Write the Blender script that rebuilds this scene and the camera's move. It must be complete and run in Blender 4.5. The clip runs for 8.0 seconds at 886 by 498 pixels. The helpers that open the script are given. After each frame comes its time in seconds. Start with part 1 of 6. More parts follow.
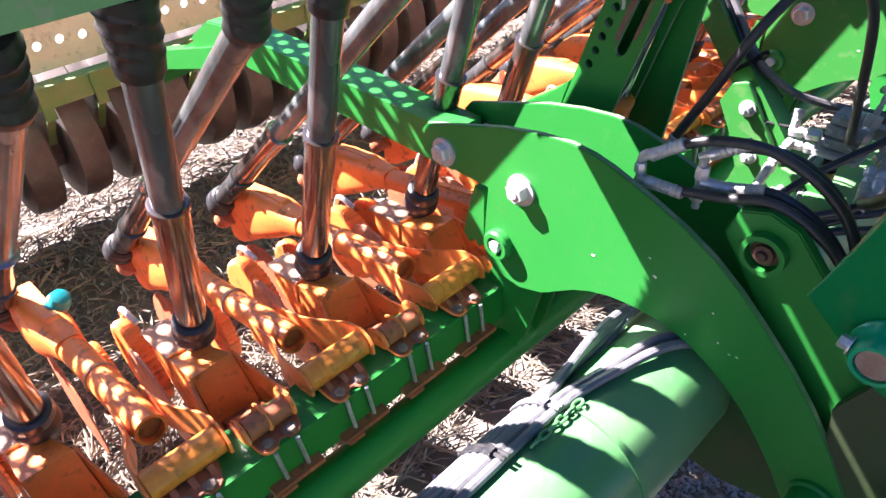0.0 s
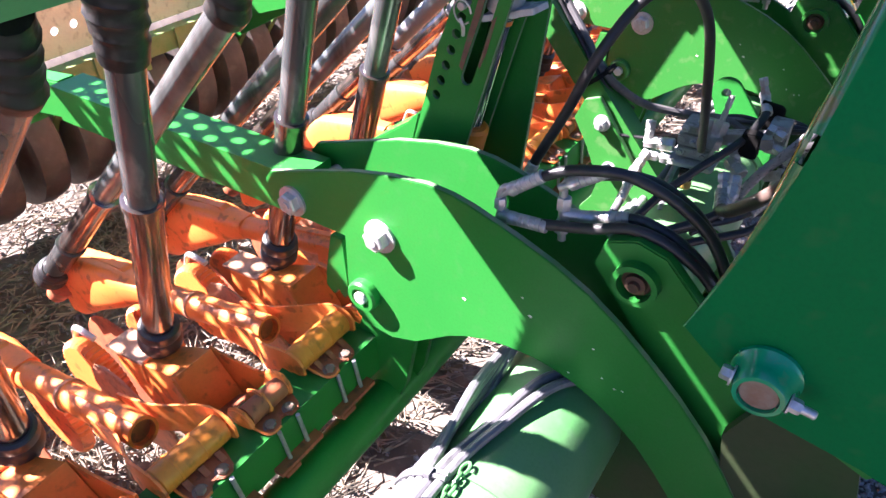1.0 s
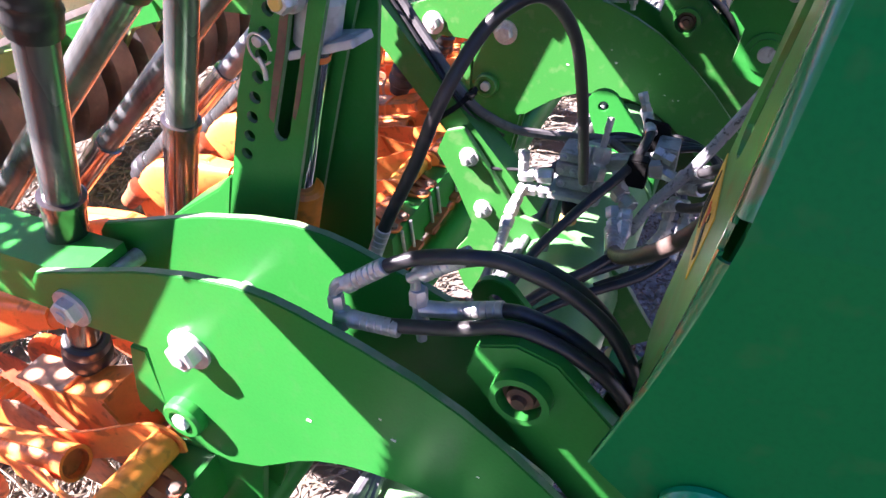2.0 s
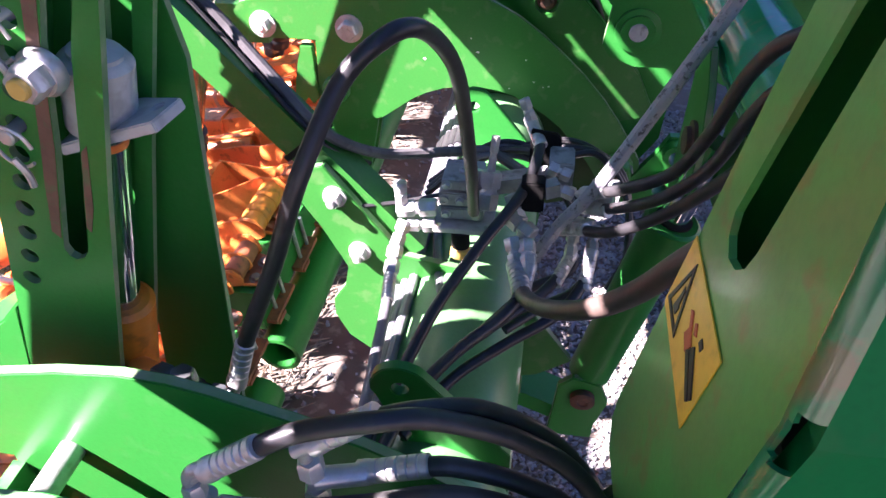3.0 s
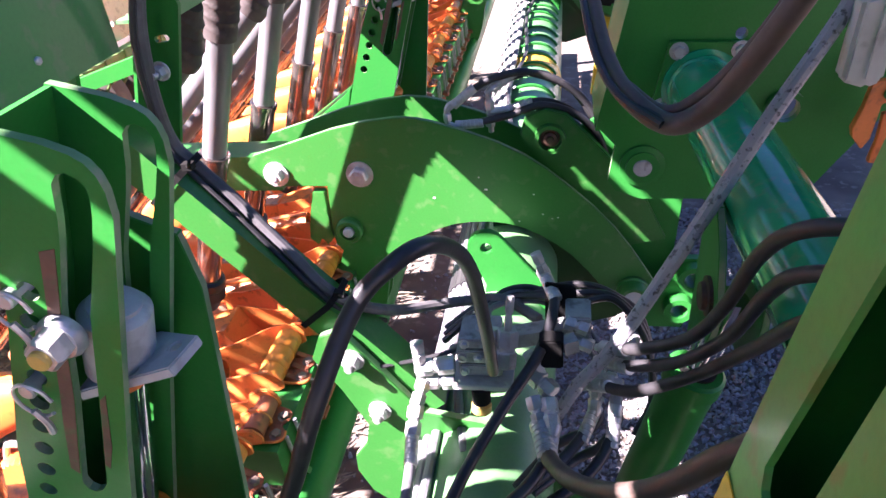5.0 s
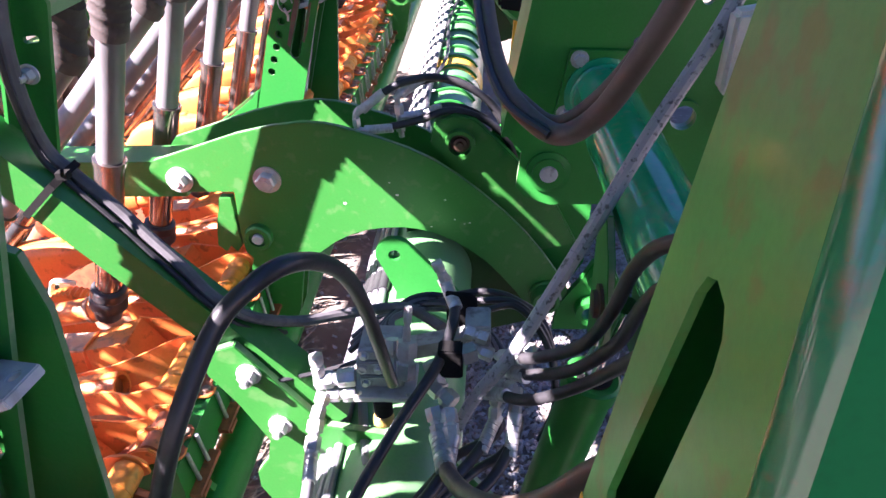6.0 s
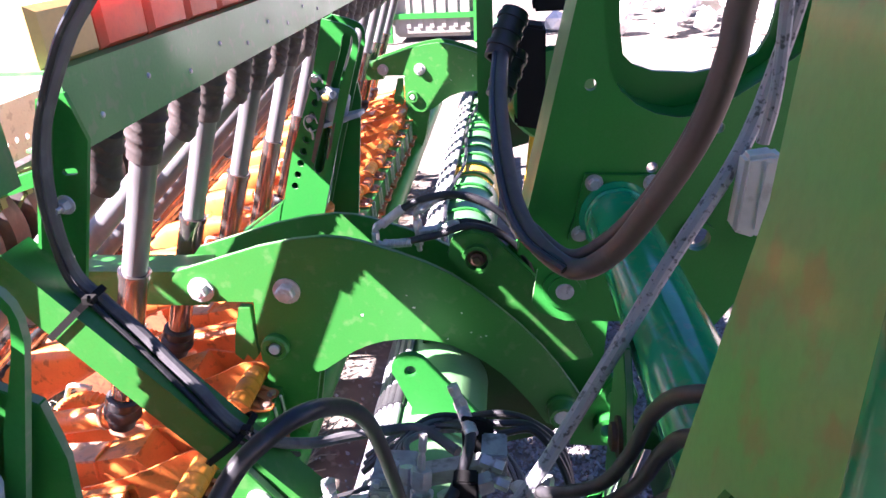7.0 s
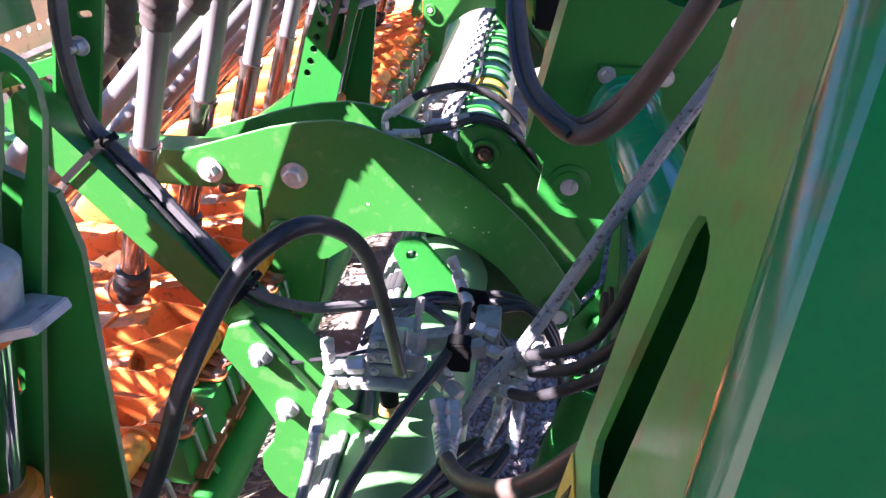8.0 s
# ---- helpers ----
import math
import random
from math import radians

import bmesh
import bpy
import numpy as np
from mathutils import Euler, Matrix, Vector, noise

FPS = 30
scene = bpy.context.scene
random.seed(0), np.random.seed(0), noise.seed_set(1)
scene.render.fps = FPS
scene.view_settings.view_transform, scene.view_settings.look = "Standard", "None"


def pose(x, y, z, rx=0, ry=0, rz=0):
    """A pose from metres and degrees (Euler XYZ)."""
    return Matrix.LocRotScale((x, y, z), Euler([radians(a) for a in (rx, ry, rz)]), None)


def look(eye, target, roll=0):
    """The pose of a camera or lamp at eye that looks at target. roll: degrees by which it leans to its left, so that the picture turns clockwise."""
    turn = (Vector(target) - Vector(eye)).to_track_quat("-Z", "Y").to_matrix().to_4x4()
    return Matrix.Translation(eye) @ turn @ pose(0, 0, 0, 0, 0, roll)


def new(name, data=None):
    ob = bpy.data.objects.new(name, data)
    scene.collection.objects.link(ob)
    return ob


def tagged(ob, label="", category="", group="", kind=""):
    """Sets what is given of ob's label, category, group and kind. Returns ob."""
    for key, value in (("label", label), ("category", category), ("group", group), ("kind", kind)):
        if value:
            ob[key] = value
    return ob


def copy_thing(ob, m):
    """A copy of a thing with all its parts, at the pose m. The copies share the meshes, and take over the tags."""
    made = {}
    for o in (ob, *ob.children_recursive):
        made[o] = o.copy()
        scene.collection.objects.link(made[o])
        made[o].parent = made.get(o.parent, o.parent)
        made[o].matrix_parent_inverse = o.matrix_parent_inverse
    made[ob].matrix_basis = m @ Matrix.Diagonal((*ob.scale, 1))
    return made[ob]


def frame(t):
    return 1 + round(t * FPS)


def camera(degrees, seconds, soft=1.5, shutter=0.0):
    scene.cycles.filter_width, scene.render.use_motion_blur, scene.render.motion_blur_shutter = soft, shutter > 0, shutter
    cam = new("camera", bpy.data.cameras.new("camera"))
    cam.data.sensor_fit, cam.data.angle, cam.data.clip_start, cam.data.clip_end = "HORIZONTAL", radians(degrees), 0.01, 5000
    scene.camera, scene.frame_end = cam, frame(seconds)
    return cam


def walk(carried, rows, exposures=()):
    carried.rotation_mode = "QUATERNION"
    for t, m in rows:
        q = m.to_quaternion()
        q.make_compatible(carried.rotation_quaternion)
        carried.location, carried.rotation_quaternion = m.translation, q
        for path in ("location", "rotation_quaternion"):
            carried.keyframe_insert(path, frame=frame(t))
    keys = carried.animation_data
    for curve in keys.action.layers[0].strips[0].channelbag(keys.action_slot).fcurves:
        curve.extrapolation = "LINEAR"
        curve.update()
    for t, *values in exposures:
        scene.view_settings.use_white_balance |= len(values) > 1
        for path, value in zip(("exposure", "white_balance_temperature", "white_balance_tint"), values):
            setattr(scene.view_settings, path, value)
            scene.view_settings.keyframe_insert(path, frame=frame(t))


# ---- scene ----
cam = camera(65.8, 8.0)
PATH = [
    (0, (-0.002, 0.137, 1.336), (-1.145, 1.209, 0.094), -2.2),
    (0.5, (-0.032, 0.157, 1.332), (-1.005, 1.383, 0.086), -2.4),
    (1, (-0.038, 0.234, 1.32), (-0.947, 1.538, 0.107), -1.6),
    (1.5, (-0.05, 0.34, 1.291), (-0.932, 1.676, 0.093), -1.3),
    (2, (-0.092, 0.455, 1.273), (-0.75, 1.901, 0.059), -1.5),
    (2.2, (-0.112, 0.512, 1.263), (-0.666, 2.0, 0.047), -2.1),
    (3.3, (-0.177, 0.644, 1.264), (-0.426, 2.119, -0.063), -1.3),
    (3.5, (-0.18, 0.648, 1.267), (-0.437, 2.117, -0.066), -1.6),
    (4, (-0.193, 0.656, 1.295), (-0.559, 2.189, 0.064), -3.8),
    (4.5, (-0.191, 0.665, 1.327), (-0.634, 2.273, 0.223), -5.8),
    (5, (-0.172, 0.686, 1.333), (-0.51, 2.325, 0.237), -5.7),
    (5.2, (-0.162, 0.69, 1.331), (-0.441, 2.324, 0.212), -5.4),
    (6.3, (-0.123, 0.711, 1.335), (-0.272, 2.389, 0.257), -2.5),
    (6.5, (-0.128, 0.711, 1.344), (-0.327, 2.423, 0.329), -3.0),
    (7, (-0.127, 0.722, 1.372), (-0.334, 2.507, 0.493), -2.8),
    (7.5, (-0.128, 0.719, 1.344), (-0.298, 2.452, 0.361), -2.0),
    (7.9, (-0.132, 0.690, 1.313), (-0.316, 2.401, 0.291), -0.1),
    (8, (-0.119, 0.673, 1.31), (-0.34, 2.367, 0.27), 0.3),
]
walk(cam, [(t, look(eye, target, roll)) for t, eye, target, roll in PATH], [(0.0, 3.42, 4800, 31), (2.0, 3.58, 4850, 38), (3.5, 3.70, 4900, 41), (5.0, 3.64, 4900, 41), (6.5, 3.70, 4800, 40), (8.0, 3.74, 4800, 40)])

# ---- light ----
SUN = Vector((1.0, 0.46, -1.10)).normalized()
world = bpy.data.worlds.new("sky")
scene.world = world
world.use_nodes = True
wn = world.node_tree
sky = wn.nodes.new("ShaderNodeTexSky")
sky.sky_type = "NISHITA"
sky.sun_disc = False
sky.sun_elevation = math.asin(-SUN.z)
sky.sun_rotation = math.atan2(-SUN.x, -SUN.y)
wn.links.new(sky.outputs[0], wn.nodes["Background"].inputs[0])
wn.nodes["Background"].inputs[1].default_value = 0.0132
sun = new("sun", bpy.data.lights.new("sun", "SUN"))
sun.data.energy, sun.data.angle, sun.data.color = 5.0, radians(0.53), (1.0, 0.79, 0.50)
sun.rotation_euler = SUN.to_track_quat("-Z", "Y").to_euler()
sun.location = (-3, -3, 5)


# ---- materials ----
def material(name, colour, rough=0.5, metal=0.0, second=None, scale=6.0, amount=0.5, grain=120.0, bump=0.15,
             speck=None, speck_amount=0.0, speck_scale=40.0, coat=0.0, piece=0.0, spread=0.12, stretch=None, spec=0.5):
    """A surface with two scales of variation, an optional layer of stains, fine relief and uneven gloss."""
    m = bpy.data.materials.new(name)
    m.use_nodes = True
    nodes, links = m.node_tree.nodes, m.node_tree.links
    shader = nodes["Principled BSDF"]
    place = nodes.new("ShaderNodeTexCoord").outputs["Object"]
    if stretch:
        mapping = nodes.new("ShaderNodeMapping")
        mapping.inputs["Scale"].default_value = stretch
        links.new(place, mapping.inputs[0])
        place = mapping.outputs[0]

    def noisy(size, detail):
        n = nodes.new("ShaderNodeTexNoise")
        n.inputs["Scale"].default_value, n.inputs["Detail"].default_value = size, detail
        links.new(place, n.inputs["Vector"])
        return n.outputs[0]

    def ramp(value, low, high):
        r = nodes.new("ShaderNodeMapRange")
        r.inputs["From Min"].default_value, r.inputs["From Max"].default_value = low, high
        links.new(value, r.inputs["Value"])
        return r.outputs[0]

    def mix(fac, a, b):
        x = nodes.new("ShaderNodeMix")
        x.data_type = "RGBA"
        for value, socket in ((fac, x.inputs[0]), (a, x.inputs[6]), (b, x.inputs[7])):
            if isinstance(value, tuple):
                socket.default_value = (*value, 1)
            elif isinstance(value, float):
                socket.default_value = value
            else:
                links.new(value, socket)
        return x.outputs[2]

    def times(value, k):
        x = nodes.new("ShaderNodeMath")
        x.operation = "MULTIPLY"
        links.new(value, x.inputs[0])
        x.inputs[1].default_value = k
        return x.outputs[0]

    second = second or tuple(c * 0.72 for c in colour)
    large, fine = noisy(scale, 3), noisy(grain, 4)
    out = mix(times(ramp(large, 0.42, 0.66), amount), colour, second)
    out = mix(times(ramp(fine, 0.45, 0.75), 0.22), out, tuple(c * 0.6 for c in colour))
    if speck:
        out = mix(times(ramp(noisy(speck_scale, 6), 0.56, 0.66), speck_amount), out, speck)
    if piece:
        hsv = nodes.new("ShaderNodeHueSaturation")
        rnd = nodes.new("ShaderNodeObjectInfo").outputs["Random"]
        v = nodes.new("ShaderNodeMapRange")
        v.inputs["To Min"].default_value, v.inputs["To Max"].default_value = 1 - piece, 1 + piece
        links.new(rnd, v.inputs["Value"])
        links.new(v.outputs[0], hsv.inputs["Value"])
        links.new(out, hsv.inputs["Color"])
        out = hsv.outputs[0]
    links.new(out, shader.inputs["Base Color"])
    gloss = nodes.new("ShaderNodeMapRange")
    gloss.inputs["To Min"].default_value, gloss.inputs["To Max"].default_value = max(0.03, rough - spread), min(1, rough + spread)
    links.new(large, gloss.inputs["Value"])
    links.new(gloss.outputs[0], shader.inputs["Roughness"])
    shader.inputs["Metallic"].default_value = metal
    shader.inputs["Coat Weight"].default_value = coat
    shader.inputs["Specular IOR Level"].default_value = spec
    shader.inputs["Coat Roughness"].default_value = 0.12
    if bump:
        b = nodes.new("ShaderNodeBump")
        b.inputs["Strength"].default_value, b.inputs["Distance"].default_value = bump, 0.002
        links.new(fine, b.inputs["Height"])
        links.new(b.outputs[0], shader.inputs["Normal"])
    return m


GREEN = material("green_paint", (0.031, 0.190, 0.024), 0.36, second=(0.025, 0.174, 0.022), scale=7, grain=260, bump=0.05,
                 speck=(0.09, 0.19, 0.07), speck_amount=0.10, speck_scale=55, coat=0.0, spec=0.28, spread=0.1)
# Slightly darker and redder than GREEN, with pale dust specks
FARGREEN = material("dust_specked_green_paint", (0.037, 0.172, 0.023), 0.36, second=(0.031, 0.158, 0.021), scale=7, grain=260, bump=0.05,
                    speck=(0.20, 0.24, 0.12), speck_amount=0.2, speck_scale=40)
# Green darkened to stand for deep shade on the lower brackets, brown mottled
DEEPSHADE = material("deep_shade_green_paint", (0.028, 0.072, 0.018), 0.6, second=(0.050, 0.058, 0.028), scale=9, amount=0.8, grain=160, bump=0.15, spec=0.2)
# Paler than GREEN, for the cut edges of plates
EDGE = material("pale_cut_edge", (0.105, 0.235, 0.085), 0.45, second=(0.24, 0.27, 0.17), scale=24, amount=0.8, grain=200, bump=0.08,
                speck=(0.30, 0.28, 0.22), speck_amount=0.4, speck_scale=70)
TUBE = material("chalky_green_paint", (0.100, 0.270, 0.085), 0.33, second=(0.165, 0.290, 0.130), scale=6, amount=0.8, grain=220, bump=0.05,
                speck=(0.14, 0.24, 0.14), speck_amount=0.3, speck_scale=30, spec=0.5)
# Dust and rust specks over a green lightened to carry skylight on the face
DUSTY_LIT = material("dusty_skylit_green_paint", (0.085, 0.310, 0.048), 0.40, second=(0.145, 0.270, 0.065), scale=20, amount=0.8, grain=200, bump=0.06,
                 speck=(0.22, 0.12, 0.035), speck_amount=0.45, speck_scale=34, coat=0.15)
# Gloss is real; the base is bluer and brighter to imitate reflected sky
TEAL = material("glossy_sky_tinted_green", (0.030, 0.330, 0.150), 0.15, second=(0.024, 0.23, 0.058), scale=8, grain=240, bump=0.03,
                speck=(0.2, 0.22, 0.12), speck_amount=0.25, speck_scale=60, coat=0.7)
OLIVE = material("faded_green_paint", (0.13, 0.24, 0.06), 0.5, second=(0.22, 0.25, 0.10), scale=12, amount=0.7, bump=0.1)
ORANGE = material("orange_paint", (0.86, 0.245, 0.030), 0.42, second=(0.72, 0.19, 0.030), scale=14, grain=180, bump=0.12,
                  speck=(0.16, 0.065, 0.025), speck_amount=0.55, speck_scale=42, coat=0.1, piece=0.08)
YELLOW = material("amber_paint", (0.78, 0.27, 0.018), 0.38, second=(0.62, 0.19, 0.015), scale=18, grain=160, bump=0.12,
                  speck=(0.22, 0.09, 0.02), speck_amount=0.5, speck_scale=45, piece=0.08)
# Paler, greyer orange for top plates, cover plates and clips
PALE = material("pale_orange_paint", (0.60, 0.30, 0.16), 0.6, second=(0.42, 0.30, 0.22), scale=30, amount=0.8, grain=120, bump=0.15,
                speck=(0.30, 0.13, 0.05), speck_amount=0.5, speck_scale=60, piece=0.1)
RUSTY = material("rusty_orange_paint", (0.42, 0.125, 0.045), 0.55, second=(0.20, 0.07, 0.03), scale=24, amount=0.8, bump=0.25,
                 speck=(0.09, 0.05, 0.03), speck_amount=0.6, speck_scale=60, piece=0.12)
STEEL = material("worn_tube_metal", (0.37, 0.31, 0.28), 0.20, 0.9, second=(0.12, 0.095, 0.08), scale=22, amount=0.8, grain=90, bump=0.12,
                 speck=(0.10, 0.07, 0.05), speck_amount=0.5, speck_scale=30, piece=0.12, spread=0.12, stretch=(1, 1, 0.12))
PIPE = material("grey_plastic_pipe", (0.078, 0.083, 0.085), 0.24, 0.3, second=(0.042, 0.040, 0.038), scale=8, amount=0.7, grain=110, bump=0.1,
                speck=(0.33, 0.31, 0.29), speck_amount=0.35, speck_scale=26, piece=0.15, coat=0.2, stretch=(1, 1, 0.3))
# Paler grey than PIPE, for the upper pipes beyond y 1.4
PALEPIPE = material("pale_grey_pipe", (0.155, 0.155, 0.158), 0.34, 0.1, second=(0.085, 0.080, 0.076), scale=8, amount=0.7, grain=110, bump=0.1,
                    speck=(0.09, 0.08, 0.075), speck_amount=0.4, speck_scale=24, piece=0.18, stretch=(1, 1, 0.3))
GLOSSPIPE = material("glossy_grey_pipe", (0.17, 0.185, 0.185), 0.22, 0.5, second=(0.050, 0.045, 0.042), scale=20, amount=0.8, grain=90, bump=0.12,
                     speck=(0.28, 0.28, 0.27), speck_amount=0.3, speck_scale=30, piece=0.12, stretch=(1, 1, 0.12))
ZINC = material("zinc_plating", (0.54, 0.54, 0.54), 0.34, 0.50, second=(0.38, 0.38, 0.37), scale=40, amount=0.7, grain=300, bump=0.1,
                speck=(0.25, 0.18, 0.10), speck_amount=0.3, speck_scale=90, piece=0.15)
DIRTZINC = material("dirty_zinc", (0.26, 0.20, 0.16), 0.6, 0.1, second=(0.22, 0.12, 0.07), scale=60, amount=0.8, grain=300, bump=0.15)
CAST = material("grey_coated_metal", (0.54, 0.545, 0.52), 0.42, 0.1, second=(0.40, 0.41, 0.39), scale=30, grain=220, bump=0.12,
                speck=(0.2, 0.16, 0.12), speck_amount=0.35, speck_scale=50)
DARKCAST = material("dirty_grey_casting", (0.40, 0.40, 0.39), 0.5, 0.15, second=(0.25, 0.25, 0.245), scale=40, amount=0.8, grain=220, bump=0.15,
                    speck=(0.07, 0.06, 0.05), speck_amount=0.5, speck_scale=60)
CHROME = material("chrome", (0.75, 0.76, 0.78), 0.10, 1.0, second=(0.55, 0.55, 0.56), scale=12, bump=0.0, spread=0.05)
RUBBER = material("black_rubber", (0.020, 0.020, 0.023), 0.42, second=(0.045, 0.043, 0.042), scale=12, amount=0.7, grain=150, bump=0.12,
                  speck=(0.10, 0.095, 0.085), speck_amount=0.25, speck_scale=34, piece=0.2)
BOOT = material("dusty_boot_rubber", (0.011, 0.011, 0.012), 0.36, second=(0.020, 0.019, 0.019), scale=18, amount=0.6, spec=0.3, grain=90, bump=0.3,
                speck=(0.10, 0.088, 0.08), speck_amount=0.15, speck_scale=40, piece=0.2)
DUSTBOOT = material("dust_covered_boot", (0.085, 0.070, 0.062), 0.6, second=(0.045, 0.036, 0.032), scale=22, amount=0.8, spec=0.3, grain=90, bump=0.3,
                    speck=(0.15, 0.13, 0.115), speck_amount=0.3, speck_scale=40, piece=0.2)
RAIL = material("greyed_green_paint", (0.082, 0.280, 0.070), 0.42, second=(0.122, 0.280, 0.088), scale=7, amount=0.8, grain=200, bump=0.05,
                speck=(0.26, 0.26, 0.18), speck_amount=0.3, speck_scale=40, coat=0.15)
DUSTHOSE = material("dusty_hose_rubber", (0.165, 0.165, 0.178), 0.42, second=(0.115, 0.115, 0.120), scale=16, amount=0.7, grain=120, bump=0.15,
                    speck=(0.06, 0.06, 0.06), speck_amount=0.5, speck_scale=60, piece=0.15)
BROWNHOSE = material("brown_hose_rubber", (0.085, 0.060, 0.050), 0.5, second=(0.13, 0.095, 0.075), scale=14, amount=0.8, grain=140, bump=0.15,
                     speck=(0.03, 0.025, 0.022), speck_amount=0.5, speck_scale=28)
GREYCABLE = material("dirty_grey_cable", (0.120, 0.116, 0.120), 0.6, second=(0.065, 0.062, 0.064), scale=26, amount=0.8, bump=0.15,
                     speck=(0.20, 0.19, 0.17), speck_amount=0.3, speck_scale=60)
CABLE = material("spotted_grey_cable", (0.34, 0.34, 0.36), 0.5, second=(0.27, 0.27, 0.29), scale=20, bump=0.1,
                 speck=(0.06, 0.06, 0.06), speck_amount=0.9, speck_scale=150)
BLACK = material("dark_gap", (0.012, 0.012, 0.012), 0.7, second=(0.02, 0.018, 0.015), bump=0.1, spec=0.12)
TYRE = material("worn_roller_rubber", (0.075, 0.064, 0.060), 0.5, second=(0.14, 0.12, 0.11), scale=9, amount=0.8, grain=70, bump=0.3,
                speck=(0.17, 0.145, 0.12), speck_amount=0.4, speck_scale=22)
IVORY = material("pale_painted_sheet", (0.66, 0.62, 0.48), 0.5, second=(0.52, 0.49, 0.38), scale=5, bump=0.06,
                 speck=(0.2, 0.17, 0.11), speck_amount=0.4, speck_scale=30)
WHITE = material("white_plastic", (0.70, 0.69, 0.66), 0.42, second=(0.52, 0.51, 0.48), scale=14, bump=0.06,
                 speck=(0.25, 0.22, 0.18), speck_amount=0.4, speck_scale=40)
TRAY = material("orange_plastic", (0.82, 0.15, 0.045), 0.45, second=(0.72, 0.12, 0.04), scale=10, bump=0.05, piece=0.06)
thin = TRAY.node_tree.nodes["Principled BSDF"].inputs  # the plastic lets light through
thin["Subsurface Weight"].default_value = 0.7
thin["Subsurface Radius"].default_value = (1.0, 0.4, 0.2)
thin["Subsurface Scale"].default_value = 0.05
CREAM = material("cream_plastic", (0.78, 0.50, 0.16), 0.45, second=(0.70, 0.42, 0.14), scale=8, bump=0.05)
PLUG = material("teal_plastic", (0.02, 0.22, 0.25), 0.4, second=(0.015, 0.17, 0.20), bump=0.05)
BRASS = material("amber_plastic_cap", (0.62, 0.42, 0.08), 0.4, bump=0.05)
STICKER = material("yellow_sticker", (0.78, 0.50, 0.012), 0.40, second=(0.70, 0.42, 0.015), scale=30, bump=0.04,
                   speck=(0.25, 0.16, 0.03), speck_amount=0.3, speck_scale=60)
INK = material("black_print", (0.02, 0.018, 0.015), 0.5, bump=0.0)
REDINK = material("red_print", (0.55, 0.10, 0.03), 0.5, bump=0.0)
WORNRUST = material("worn_rust", (0.16, 0.085, 0.055), 0.6, 0.1, second=(0.075, 0.05, 0.038), scale=40, amount=0.8, bump=0.2,
                    speck=(0.08, 0.14, 0.05), speck_amount=0.5, speck_scale=90)
IRON = material("rust_brown_iron", (0.10, 0.052, 0.032), 0.6, 0.3, second=(0.05, 0.032, 0.024), scale=30, amount=0.8, bump=0.25,
                speck=(0.22, 0.10, 0.05), speck_amount=0.4, speck_scale=70)
# Paler copy of DUSTHOSE: sunlight on the far lines is put into the colour
SUNLITHOSE = material("sunlit_dusty_line", (0.27, 0.262, 0.245), 0.55, second=(0.15, 0.145, 0.135), scale=14, amount=0.7, grain=120, bump=0.15,
                    speck=(0.07, 0.065, 0.06), speck_amount=0.5, speck_scale=50, piece=0.15)
TANK = material("greyed_white_plastic", (0.24, 0.23, 0.20), 0.5, second=(0.17, 0.16, 0.14), scale=3, bump=0.05)
STRAW = material("dry_straw", (0.27, 0.225, 0.155), 0.7, second=(0.070, 0.062, 0.052), scale=28, amount=0.95, grain=60, bump=0.2)
STONE = material("grey_gravel", (0.31, 0.305, 0.30), 0.75, second=(0.15, 0.148, 0.145), scale=30, amount=0.9, grain=90, bump=0.4)
EARTH = material("stony_soil", (0.155, 0.130, 0.102), 0.9, second=(0.074, 0.061, 0.049), scale=4, amount=0.9, grain=45, bump=0.8,
                 speck=(0.26, 0.23, 0.19), speck_amount=0.6, speck_scale=26)
WORNEDGE = material("worn_paint_edge", (0.020, 0.175, 0.055), 0.20, second=(0.028, 0.185, 0.050), scale=16, amount=0.8, grain=160, bump=0.08,
                    speck=(0.20, 0.085, 0.035), speck_amount=0.5, speck_scale=34, coat=0.9)
# Darker copy of GREEN: the front face's shade is put into the paint
SHADED = material("shaded_green_paint", (0.008, 0.162, 0.037), 0.5, second=(0.006, 0.138, 0.032), scale=5, grain=240, bump=0.03,
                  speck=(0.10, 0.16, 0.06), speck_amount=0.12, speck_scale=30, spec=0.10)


# ---- mesh helpers ----
def group_of(name, base, label, category, group="", kind=""):
    """A thing: an Empty at its base."""
    ob = new(name)
    ob.empty_display_size = 0.05
    ob.matrix_basis = base if isinstance(base, Matrix) else Matrix.Translation(base)
    return tagged(ob, label, category, group, kind)


def to_mesh(name, bm, mat, bevel=0.0, angle=35):
    if bevel:
        sharp = [e for e in bm.edges if len(e.link_faces) == 2 and e.calc_face_angle(0) > radians(38)]
        bmesh.ops.bevel(bm, geom=sharp, offset=bevel, segments=2, affect="EDGES", clamp_overlap=True)
    bmesh.ops.recalc_face_normals(bm, faces=bm.faces[:])
    me = bpy.data.meshes.new(name)
    bm.to_mesh(me)
    bm.free()
    me.polygons.foreach_set("use_smooth", [True] * len(me.polygons))
    me.set_sharp_from_angle(angle=radians(angle))
    for m in mat if isinstance(mat, (list, tuple)) else (mat,):
        me.materials.append(m)
    return me


def part(name, bm, mat, parent, label="", bevel=0.0, at=None):
    """One mesh object under a thing or a part, in the coordinates of that parent."""
    ob = new(name, to_mesh(name, bm, mat, bevel))
    ob.parent = parent
    if at is not None:
        ob.matrix_basis = at
    return tagged(ob, label) if label else ob


